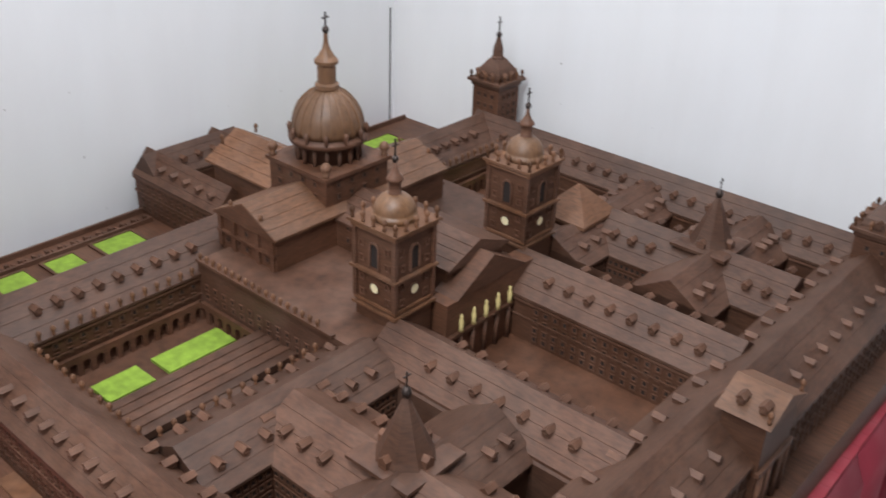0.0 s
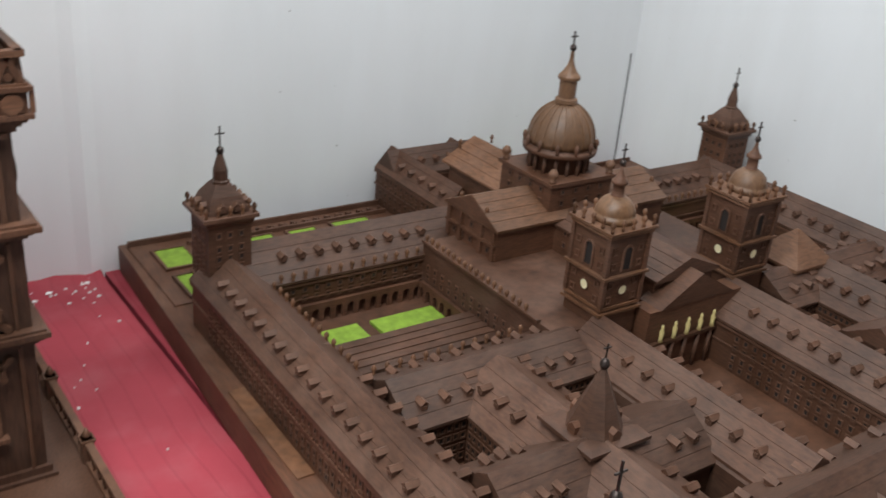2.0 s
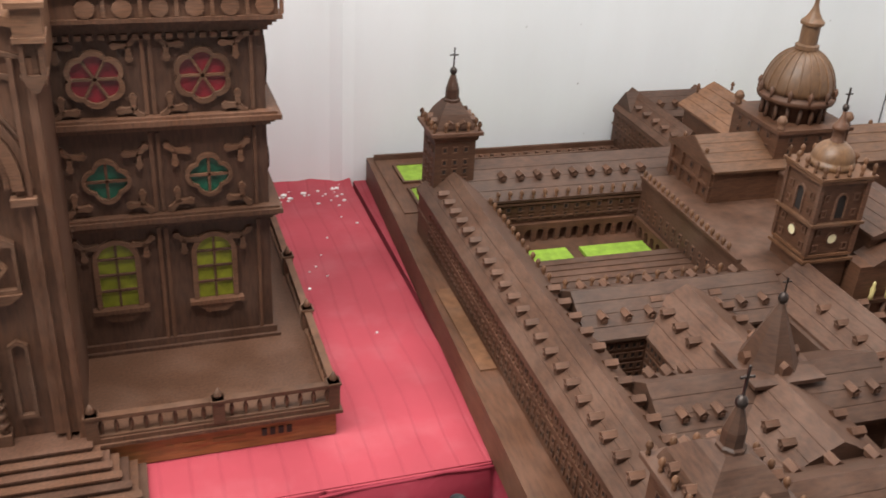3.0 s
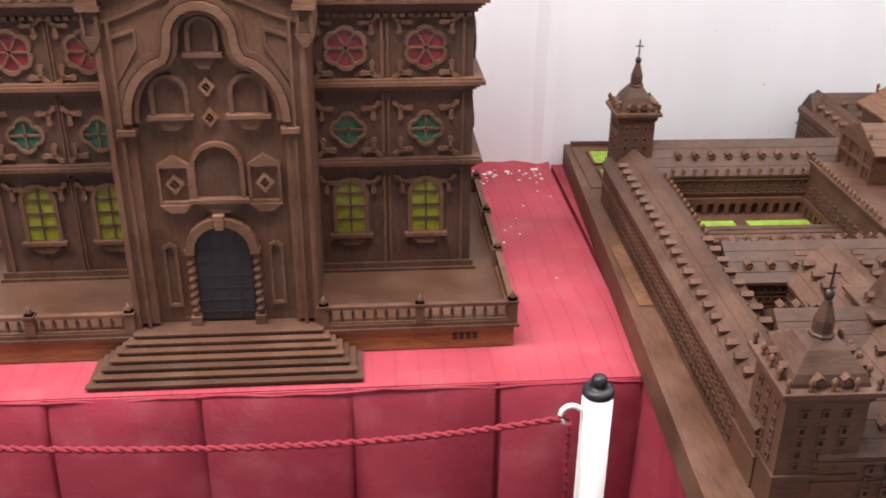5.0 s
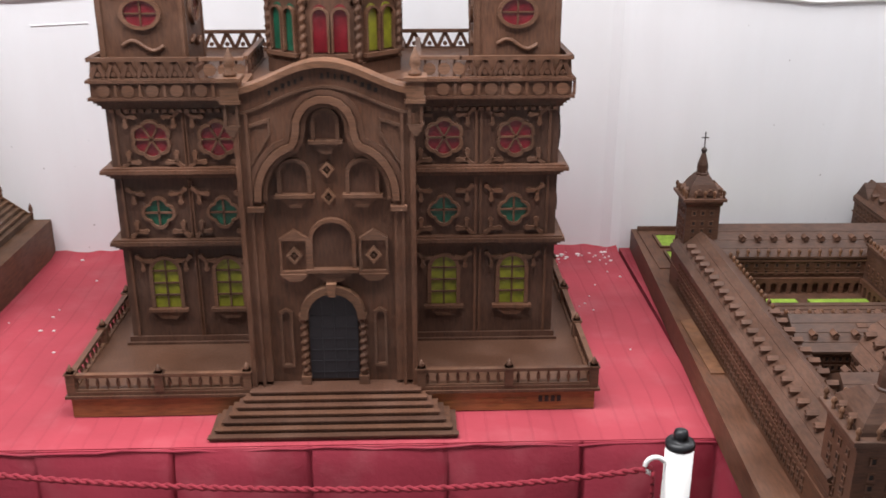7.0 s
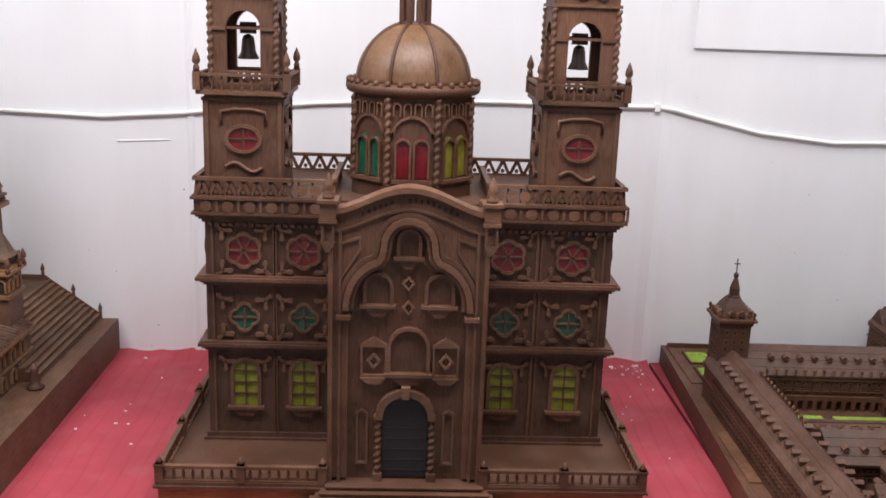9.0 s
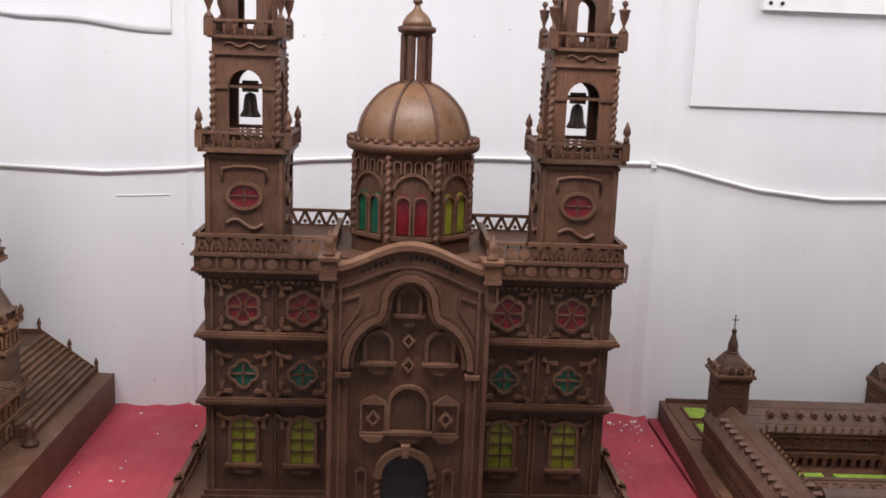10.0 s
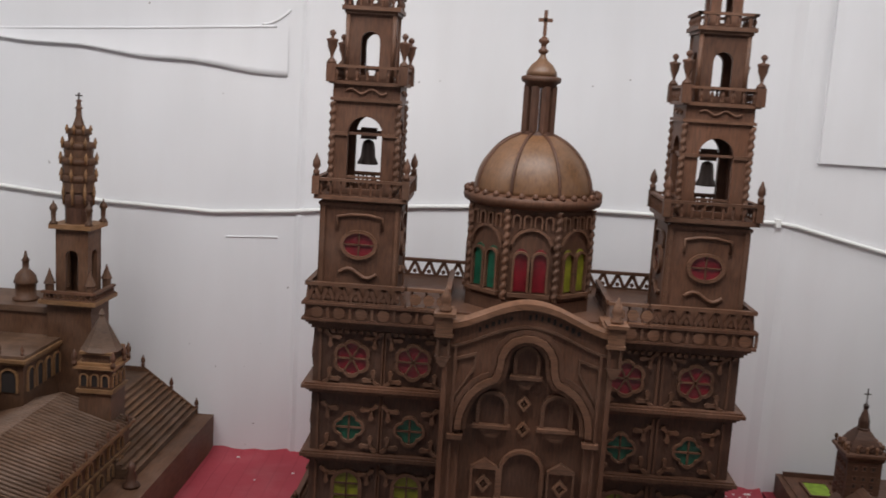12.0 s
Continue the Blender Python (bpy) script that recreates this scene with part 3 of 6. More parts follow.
for k, z in enumerate((0.828, 0.847, 0.868, 0.888)):
    window_row(w_s, (XS, -0.47), (XS, 0.42), 44, -90, z, singly=k > 0)
    window_row(w_kn, (1.669, -0.46), (1.669, -0.11), 16, -90, z, singly=False)
    window_row(w_ks, (1.452, -0.46), (1.452, -0.11), 16, 90, z, singly=False)
    window_row(w_w, (0.95, YW - .004), (2.2, YW - .004), 44, 0, z, singly=False)
    if z > 0.86:
        window_row(w_e, (0.955, 0.410), (1.29, 0.410), 13, 0, z, singly=False)
        window_row(mon, (1.294, 0.06), (1.294, 0.40), 13, -90, z, singly=False)
    for s in (1, -1):
        xa, xb = (0.964, 1.046) if s > 0 else (3.165 - 1.046, 3.165 - 0.964)
        window_row(mon, (xa, -0.104), (xb, -0.104), 6, 0, z, singly=False)
        xa, xb = (1.232, 1.306) if s > 0 else (3.165 - 1.306, 3.165 - 1.232)
        window_row(mon, (xa, -0.104), (xb, -0.104), 6, 0, z, singly=False)
        x = 1.048 if s > 0 else 3.165 - 1.230
        window_row(mon, (x, -0.21), (x, -0.108), 8, -90, z, singly=False)

# row of little ball finials on court eaves
fb = Build()
fb.lathe(0, 0, [(.0035, 0), (.0035, .006), (.0022, .008), (.0048, .013), (.005, .0165), (.003, .0205), (.0008, .0225)], 8)
fb.v = [(x * .95, y * .95, z * .95) for x, y, z in fb.v]
FINIAL = fb.mesh("finial", M_LIGHT)


def finials(parent, p0, p1, n, z):
    for i in range(n):
        f = (i + .5) / n
        part("finial", FINIAL, None, parent, at=(p0[0] + (p1[0] - p0[0]) * f, p0[1] + (p1[1] - p0[1]) * f, z))


finials(w_e, (0.955, 0.408), (1.29, 0.408), 13, ZE)
finials(w_s, (0.944, 0.06), (0.944, 0.40), 13, ZE)
finials(mon, (0.955, 0.056), (1.288, 0.056), 13, ZE - .006)
finials(mon, (1.294, 0.06), (1.294, 0.41), 18, 0.945)
finials(w_e, (1.92, 0.408), (2.22, 0.408), 13, ZE)
bal = Build()
bal.box(1.288, 1.298, 0.03, 0.41, 0.945, 0.951)
part("parapet", bal, M_TRIM, mon)


# ---------- corner towers ----------
def corner_tower(x, y, sunk=0.0, h=0.0425):
    t = part("corner_tower", Build().box(x - h, x + h, y - h, y + h, Z0, 1.05), M_WALL, mon)
    part("string_course", Build().box(x - h - .004, x + h + .004, y - h - .004, y + h + .004, 0.912, 0.917), M_TRIM, t)
    part("cornice", Build().loft(x - h, x + h, y - h, y + h, [(.001, 1.036), (.004, 1.040), (.005, 1.048), (.012, 1.050), (.012, 1.057), (.010, 1.058)]), M_TRIM, t)
    r = Build().lathe(x, y, [(h - .0025, 1.057), (h - .0035, 1.064), (h - .008, 1.076), (h * .68, 1.088), (h * .49, 1.100), (.0155, 1.108)], 4, False, 0, True)
    part("roof", r, M_ROOF, t, "bell-shaped square wooden roof")
    s = Build().lathe(x, y, [(.0175, 1.106), (.0175, 1.112), (.014, 1.114), (.0135, 1.133), (.005, 1.162), (.003, 1.165)], 8, False)
    part("spire", s, M_ROOF, t)
    c = Build().lathe(x, y, [(.001, 1.16), (.006, 1.164), (.0075, 1.169), (.006, 1.174), (.001, 1.178)], 10)
    c.box(x - .0013, x + .0013, y - .0013, y + .0013, 1.176, 1.216)
    c.box(x - .009, x + .009, y - .0011, y + .0011, 1.2, 1.2026)
    part("cross", c, M_METAL, t, "dark metal cross on a ball")
    for a in range(4):
        rot = Matrix.Rotation(a * math.pi / 2, 4, "Z")
        for i in range(5):
            o = rot @ Vector(((h + .0045) * (i - 2) / 2, -h - .0045, 0))
            part("finial", FINIAL, None, t, at=Matrix.Translation((x + o.x, y + o.y, 1.056)) @ Matrix.Diagonal((1.0, 1.0, 1.05, 1)))
        for dx in (-h * .33, h * .33):
            part("dormer", DORMER, None, t, at=Matrix.Translation((x, y, 1.064)) @ rot @ Matrix.Translation((dx, -h + .0115, 0)))
        for z in (0.925, 0.945, 0.965, 0.985, 1.012):
            for dx in (-h * .52, 0, h * .52):
                m = Matrix.Translation((x, y, z)) @ rot @ Matrix.Translation((dx, -h, 0))
                part("window", WINDOW, None, t, at=m)
        hol = Build()
        for z in (0.925, 0.945, 0.965, 0.985, 1.012):
            for dx in (-h * .52, 0, h * .52):
                hol.add(pn, Matrix.Translation((x, y, z)) @ rot @ Matrix.Translation((dx, -h, 0)))
        tagged(part("window_hollow_shade", hol, M_DARK, t), kind="stuff")
    t.location.z = -sunk


for tx, ty, sunk, half in ((0.884, 0.495, 0, .0425), (0.886, -0.562, .03, .057), (2.306, 0.50, 0, .0425), (2.245, -0.557, .03, .057)):
    corner_tower(tx, ty, sunk, half)

# ---------- main entrance on the west front ----------
GX = 1.578
ent = part("entrance_front", Build().box(GX - .055, GX + .055, YW - .014, -0.562, Z0, 0.992), M_WALL, mon)
gr = Build()
gr.prism([(GX - .064, 0.992), (GX + .064, 0.992), (GX, 1.022)], "y", YW - .022, -0.552)
part("gable_roof", gr, M_LIGHT, ent, "pale wooden gable roof over the entrance")
part("cornice", Build().box(GX - .06, GX + .06, YW - .020, YW - .012, 0.90, 0.908), M_TRIM, ent)
for cx in (GX - .045, GX - .022, GX + .022, GX + .045):
    part("column", Build().lathe(cx, YW - .017, [(.005, Z0), (.005, 0.90)], 10), M_TRIM, ent)
for cx in (GX - .055, GX + .055):
    part("finial", FINIAL, None, ent, at=(cx, YW - .015, 0.998))
for dy in (-.012, .012):
    part("dormer", DORMER, None, ent, at=Matrix.Translation((GX - .034, -0.600 + dy * 1.5, 1.004)) @ Matrix.Rotation(radians(-90), 4, "Z"))

# ---------- basilica ----------
bas = part("basilica", Build().box(CX - .08, CX + .08, -0.02, 0.66, Z0, 1.005), M_WALL, mon, "cruciform basilica of brown wood")
nv = Build()
stepped_roof(nv, -0.03, 0.28, CX - .08, CX + .08, 1.005, 1.04, "y", 4)
part("nave_roof", nv, M_ROOF, bas)
TX, TY0, TY1 = 0.236, 0.268, 0.440
tr = Build().box(CX - TX + .004, CX + TX - .004, TY0, TY1, Z0, 1.015)
part("transept", tr, M_WALL, bas)
trr = Build()
stepped_roof(trr, CX - TX - .003, CX + TX + .003, TY0, TY1, 1.015, 1.060, "x", 4, over=0.008)
part("transept_roof", trr, M_LIGHT, bas, "lighter brown lapped-board roof")
for s in (1, -1):
    xe = CX - s * (TX - .004)
    g = Build()
    g.prism([(TY0 - .006, 1.015), (TY1 + .006, 1.015), ((TY0 + TY1) / 2, 1.058)], "x", xe - s * .008, xe)
    for yy in (TY0 + .008, TY0 + .05, TY1 - .05, TY1 - .008):
        g.box(min(xe, xe - s * .006), max(xe, xe - s * .006), yy - .005, yy + .005, 0.945, 1.015)
    g.box(min(xe, xe - s * .007), max(xe, xe - s * .007), TY0, TY1, 0.975, 0.980)
    part("gable_front", g, M_WALL, bas)
    window_row(bas, (xe, TY0 + .012), (xe, TY1 - .012), 5, -90 * s, 0.955, singly=False)
    window_row(bas, (xe, TY0 + .03), (xe, TY1 - .03), 3, -90 * s, 0.988, singly=False)
    finials(bas, (xe, TY0 - .003), (xe, TY1 + .003), 2, 1.03)
sn = Build()
stepped_roof(sn, 0.43, 0.68, CX - .083, CX + .083, 1.005, 1.056, "y", 4)
part("chancel_roof", sn, M_LIGHT, bas)
finials(bas, (CX - .07, 0.67), (CX + .07, 0.67), 3, 1.035)
dbx, dby = CX - .008, 0.366
db = Build().box(dbx - .084, dbx + .084, dby - .084, dby + .084, 1.0, 1.084)
db.box(dbx - .09, dbx + .09, dby - .09, dby + .09, 1.08, 1.088)
part("dome_base", db, M_WALL, bas)
dr = Build().lathe(dbx, dby, [(.058, 1.086), (.058, 1.124), (.078, 1.126), (.08, 1.134), (.078, 1.138), (.071, 1.140), (.071, 1.148)], 28)
drum = part("drum", dr, M_WALL, bas)
for i in range(16):
    a = 2 * math.pi * i / 16
    part("column", Build().lathe(dbx + .063 * math.cos(a), dby + .063 * math.sin(a), [(.0045, 1.086), (.004, 1.126)], 8), M_TRIM, drum)
dome = Build().lathe(dbx, dby, [(.0725 * math.cos(a), 1.144 + .088 * math.sin(a)) for a in [i * 1.34 / 12 for i in range(13)]], 40)
for i in range(12):
    part("finial", Build().lathe(dbx + .0765 * math.cos(.26 + i * math.pi / 6), dby + .0765 * math.sin(.26 + i * math.pi / 6), [(.004, 1.136), (.003, 1.142), (.0055, 1.148), (.0045, 1.154), (.001, 1.16)], 7), M_TRIM, drum)
part("dome", dome, M_DOME, drum, "tan wooden dome with raised ribs")
for i in range(20):
    a = 2 * math.pi * i / 20
    part("rib", Build().tube([(dbx + .073 * math.cos(q) * math.cos(a), dby + .073 * math.cos(q) * math.sin(a), 1.144 + .0885 * math.sin(q)) for q in [j * 1.34 / 8 for j in range(9)]], .0017, 5), M_DOME, drum)
ln = Build().lathe(dbx, dby, [(.024, 1.23), (.024, 1.238), (.0185, 1.241), (.0185, 1.278), (.0235, 1.280), (.0235, 1.286), (.016, 1.294), (.009, 1.306), (.005, 1.318), (.004, 1.338)], 16, False)
part("lantern", ln, M_DOME, drum)
cr = Build().lathe(dbx, dby, [(.002, 1.336), (.006, 1.34), (.007, 1.344), (.006, 1.348), (.002, 1.352)], 10)
cr.box(dbx - .0014, dbx + .0014, dby - .0014, dby + .0014, 1.35, 1.378)
cr.box(dbx - .009, dbx + .009, dby - .0012, dby + .0012, 1.366, 1.369)
part("cross", cr, M_METAL, drum)
for sx in (-1, 1):
    for sy in (-1, 1):
        part("corner_ball", Build().lathe(dbx + sx * .079, dby + sy * .079, [(.007, 1.086), (.007, 1.094), (.005, 1.096), (.0105, 1.103), (.0105, 1.109), (.006, 1.116), (.001, 1.118)], 12), M_LIGHT, bas, "pale turned ball on a pedestal")
for zz in (0.962, 0.99):
    window_row(bas, (CX - .08, 0.03), (CX - .08, 0.25), 7, -90, zz, singly=False)
for zz in (1.035, 1.06):
    window_row(bas, (dbx - .084, dby - .07), (dbx - .084, dby + .07), 4, -90, zz, singly=False)
    window_row(bas, (dbx - .07, dby - .084), (dbx + .07, dby - .084), 4, 0, zz, singly=False)
# west front of the church with six gilt statues
fr = Build().box(CX - .125, CX + .125, -0.062, -0.018, Z0, 0.965)
front = part("church_front", fr, M_WALL, bas)
ff = Build()
ff.prism([(CX - .10, 0.965), (CX + .10, 0.965), (CX, 1.022)], "y", -0.064, -0.008)
ff.box(CX - .128, CX + .128, -0.070, -0.058, 0.892, 0.899)
part("pediment", ff, M_WALL, front)
for i in range(6):
    x = CX - .088 + i * 0.0352
    part("column", Build().lathe(x, -0.0645, [(.0048, Z0), (.0044, 0.892)], 10), M_TRIM, front)
    st = Build().lathe(x, -0.066, [(.0052, 0.899), (.0038, 0.907), (.0052, 0.919), (.0026, 0.926), (.0034, 0.930), (.0012, 0.935)], 8)
    part("statue", st, M_GOLD, front, "small gilt standing statue")


def church_tower(x, y):
    h = 0.0465
    t = part("bell_tower", Build().box(x - h, x + h, y - h, y + h, Z0, 1.127), M_WALL, bas)
    for z, o in ((0.968, .006), (0.978, .003), (1.040, .008), (1.119, .006), (1.127, .010)):
        part("cornice", Build().box(x - h - o, x + h + o, y - h - o, y + h + o, z, z + .005), M_LIGHT, t)
    for sx in (-1, 1):
        for sy in (-1, 1):
            part("corner_strip", Build().box(x + sx * h - .004, x + sx * h + .004, y + sy * h - .004, y + sy * h + .004, 0.983, 1.119), M_TRIM, t)
    for a in range(4):
        rot = Matrix.Translation((x, y, 0)) @ Matrix.Rotation(a * math.pi / 2, 4, "Z")
        cl = Build().band(circle(0, 1.013, .0092, 20), circle(0, 1.013, .0115, 20), "y", -h - .003, -h)
        part("clock_rim", Build().add(cl, rot), M_TRIM, t)
        part("clock_face", Build().add(Build().prism(circle(0, 1.013, .0095, 20), "y", -h - .002, -h), rot), M_IVORY, t, "round cream clock face")
        # dark arched plate in place of a shaded opening; the tower is solid
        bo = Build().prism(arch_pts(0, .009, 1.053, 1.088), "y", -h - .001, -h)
        part("bell_opening_shade", Build().add(bo, rot), M_DARK, t)
        bw = Build().band(arch_pts(0, .009, 1.053, 1.088), arch_pts(0, .0125, 1.051, 1.088), "y", -h - .004, -h, closed=False)
        part("arch", Build().add(bw, rot), M_TRIM, t)
        for dx in (-.03, .03):
            for z in (0.99, 1.02, 1.056, 1.085):
                part("window", WINDOW, None, t, at=rot @ Matrix.Translation((dx, -h, z)))
        for i in range(5):
            o = rot @ Vector((-.05 + i * .025, -.05, 1.132))
            part("finial", FINIAL, None, t, at=tuple(o))
    d = Build().lathe(x, y, [(.038, 1.13), (.038, 1.143)] + [(.037 * math.cos(q), 1.143 + .036 * math.sin(q)) for q in [i * 1.25 / 8 for i in range(9)]], 24)
    part("dome", d, M_DOME, t)
    l = Build().lathe(x, y, [(.014, 1.175), (.011, 1.179), (.0105, 1.198), (.015, 1.2), (.014, 1.205), (.008, 1.212), (.004, 1.222), (.003, 1.232)], 10)
    part("lantern", l, M_TRIM, t)
    c = Build().lathe(x, y, [(.001, 1.23), (.005, 1.233), (.006, 1.237), (.005, 1.241), (.001, 1.244)], 8)
    c.box(x - .0012, x + .0012, y - .0012, y + .0012, 1.242, 1.272)
    c.box(x - .007, x + .007, y - .001, y + .001, 1.26, 1.262)
    part("cross", c, M_METAL, t)


church_tower(CX - .178, 0.016)
church_tower(CX + .182, 0.018)

hall = part("palace_hall", Build().box(1.920, 2.032, -0.048, 0.064, Z0, 0.955), M_WALL, mon, "square hall under a steep hipped roof")
part("hipped_roof", Build().lathe(1.976, 0.008, [(.062, .950), (.062, .957), (.006, 1.015), (.003, 1.018)], 4, False, 0, True), M_LIGHT, hall)

# ---------- royal apartments and gardens ----------
r1 = wing(1.470, 1.552, 0.585, 0.905, "y", zr=ZR)
r2 = wing(1.473, 1.733, 0.822, 0.908, "x", zr=ZR + .002)
r3 = wing(1.654, 1.736, 0.585, 0.905, "y", zr=ZR)
dormers(r1, (1.490, 0.60), (1.490, 0.88), 6, -90, ZD)
dormers(r2, (1.54, 0.842), (1.67, 0.842), 3, 0, ZD)
for z in (0.828, 0.85, 0.872, 0.892):
    window_row(r1, (1.470, 0.60), (1.470, 0.89), 12, -90, z, singly=False)
part("ledge", Build().box(0.95, 1.47, 0.59, 0.615, Z0, Z0 + 0.012), M_TRIM, mon)
for x0, x1, y0, y1 in ((0.862, 0.928, 0.742, 0.835), (0.864, 0.900, 0.605, 0.700), (0.955, 1.02, 0.752, 0.818), (1.06, 1.135, 0.752, 0.818), (1.178, 1.246, 0.752, 0.816), (1.296, 1.392, 0.750, 0.820), (1.82, 1.96, 0.74, 0.83), (2.06, 2.24, 0.74, 0.83)):
    part("lawn", Build().box(x0, x1, y0, y1, Z0, Z0 + 0.007), M_LAWN, mon, "bright green flocked garden bed")
    part("hedge", Build().band([(x0, y0), (x1, y0), (x1, y1), (x0, y1)], [(x0 - .007, y0 - .007), (x1 + .007, y0 - .007), (x1 + .007, y1 + .007), (x0 - .007, y1 + .007)], "z", Z0, Z0 + .009), M_WALL, mon)

# ---------- church model ----------
church = thing("church_model", (0, 0.3, TOP), "tall dark wooden church model with two bell towers and a dome", "scale model")
PT = 0.811          # platform top
FY = 0.197          # front of the side blocks
GZ = 1.398          # roof terrace
pf = Build().box(-0.543, 0.543, -0.030, 0.62, TOP + 0.002, 0.797)
part("plinth", pf, M_PLINTH, church, "honey-coloured wooden plinth")
pt = Build()
pt.prism([(-0.553, -0.037), (0.553, -0.037), (0.553, 0.63), (-0.553, 0.63)], "z", 0.797, 0.803)
pt.prism([(-0.548, -0.033), (0.548, -0.033), (0.548, 0.626), (-0.548, 0.626)], "z", 0.803, PT)
part("platform", pt, M_CH2, church, "dusty brown platform board")
# illegible carved writing on the plinth
for i in range(4):
    part("carved_mark", Build().box(0.425 + i * .013, 0.433 + i * .013, -0.0325, -0.0295, 0.772, 0.785), M_INK, church)
for i, (a, w) in enumerate(((0.28, .012), (0.305, .035), (0.35, .05))):
    part("carved_mark", Build().box(a, a + w, -0.0315, -0.0295, 0.773, 0.780), M_PLINTH, church)

# steps with sloping sides
for i in range(7):
    f = i / 6
    z0, z1 = TOP + 0.001 + i * 0.0088, TOP + 0.001 + (i + 1) * 0.0088
    hw, y0 = 0.247 - 0.074 * f, -0.134 + 0.088 * f
    s = Build().box(-hw + .003, hw + .003, y0, -0.0375 if i < 6 else 0.0, z0, z1)
    s.box(-hw, hw + .006, y0 - .003, y0 + .012, z1 - .0024, z1 + .0004)
    part("step", s, M_CH2 if i % 2 else M_CH, church)

# balustrades
sp = Build()
sp.lathe(0, 0, [(.0030, 0), (.0030, .004), (.0018, .007), (.0042, .014), (.0036, .021), (.0018, .026), (.0030, .029), (.0030, .032)], 8)
SPINDLE = sp.mesh("baluster", M_CH2)


def balustrade(parent, p0, p1, n, z, h=1.0, mat=None, shared=None, rail=0.006):
    d = Vector((p1[0] - p0[0], p1[1] - p0[1]))
    for i in range(n):
        f = (i + .5) / n
        part("baluster", shared or SPINDLE, None, parent, at=Matrix.Translation((p0[0] + d.x * f, p0[1] + d.y * f, z)) @ Matrix.Diagonal((1, 1, h, 1)))
    u = d.normalized()
    w = Vector((-u.y, u.x)) * rail
    for za, zb in ((z - .001, z + .004), (z + .032 * h - .001, z + .032 * h + .006)):
        r = Build().prism([tuple(Vector(p0) - w), tuple(Vector(p1) - w), tuple(Vector(p1) + w), tuple(Vector(p0) + w)], "z", za, zb)
        part("rail", r, mat or M_CHT, parent)


def post(parent, x, y, z, h=0.042, r=0.009, mat=None):
    p = Build().box(x - r, x + r, y - r, y + r, z, z + h)
    p.box(x - r - .002, x + r + .002, y - r - .002, y + r + .002, z + h - .004, z + h)
    p.lathe(x, y, [(.004, z + h), (.0075, z + h + .005), (.0045, z + h + .011), (.001, z + h + .018)], 8)
    part("post", p, mat or M_CHT, parent)


rail_set = (((-0.54, -0.024), (-0.182, -0.024), 17), ((0.182, -0.024), (0.54, -0.024), 17), ((-0.54, -0.024), (-0.54, 0.61), 25), ((0.54, -0.024), (0.54, 0.61), 25), ((-0.54, 0.61), (0.54, 0.61), 44))
for a, b, n in rail_set:
    balustrade(church, a, b, n, PT)
for x, y in ((-0.54, -0.024), (-0.36, -0.026), (-0.18, -0.024), (0.18, -0.024), (0.362, -0.026), (0.54, -0.024), (-0.54, 0.2), (0.54, 0.2), (-0.54, 0.4), (0.54, 0.4), (-0.54, 0.61), (0.54, 0.61)):
    post(church, x, y, PT)

# main block, storey by storey
body = Build().box(-0.472, 0.480, FY, 0.57, PT, 1.36)
block = part("main_block", body, M_CH, church, "dark stained three-storey church body")


def moulding(z, prof, name="cornice", mat=None):
    """A band round the block; prof: (overhang, height) steps upwards from z."""
    line, zz = [], z
    for o, h in prof:
        line += [(o, zz), (o, zz + h)]
        zz += h + .0002
    k = Build().loft(-0.472, 0.480, FY, 0.57, line)
    part(name, k, mat or M_CH2, block)


moulding(PT, [(.012, .006), (.006, .012)], "skirting", M_CH)
moulding(1.040, [(.006, .006), (.012, .006), (.020, .008), (.015, .004)])
moulding(1.202, [(.006, .006), (.012, .006), (.022, .008), (.016, .004)])
moulding(1.352, [(.006, .008), (.012, .006), (.018, .006), (.026, .006), (.020, .03), (.027, .006)])
for i in range(60):
    x = -0.462 + i * 0.0157
    if x < -0.17 or x > 0.175:
        part("dentil", Build().box(x, x + .009, FY - .012, FY, 1.345, 1.353), M_CHT, block)
# medallions in the frieze
for i in range(20):
    x = -0.468 + i * 0.0497
    if -0.185 < x < 0.185:
        continue
    part("medallion", Build().prism(circle(x + .004, 1.393, .0135, 14), "y", FY - .0245, FY - .019), M_CHT, block)
    part("frieze_strip", Build().box(x + .0255, x + .0315, FY - .024, FY - .019, 1.380, 1.407), M_CHT, block)


def foil_window(x, z, r, lobes, film, turn):
    fr = Build().band(foil(x, z, r, lobes, 60, 1.0, turn), foil(x, z, r, lobes, 60, 1.22, turn), "y", FY - .0085, FY)
    w = part("window", fr, M_CHT, block)
    part("pane", Build().prism(foil(x, z, r, lobes, 60, 1.03, turn), "y", FY - .0015, FY), film, w)
    for k in range(lobes // 2 if lobes == 4 else 3):
        a = turn + math.pi * k / (2 if lobes == 4 else 3) + (math.pi / 2 if lobes == 6 else 0)
        dx, dz = math.cos(a), math.sin(a)
        nx, nz = -dz * .0021, dx * .0021
        part("glazing_bar", Build().prism([(x - dx * r + nx, z - dz * r + nz), (x + dx * r + nx, z + dz * r + nz), (x + dx * r - nx, z + dz * r - nz), (x - dx * r - nx, z - dz * r - nz)], "y", FY - .006, FY - .001), M_CHT, w)


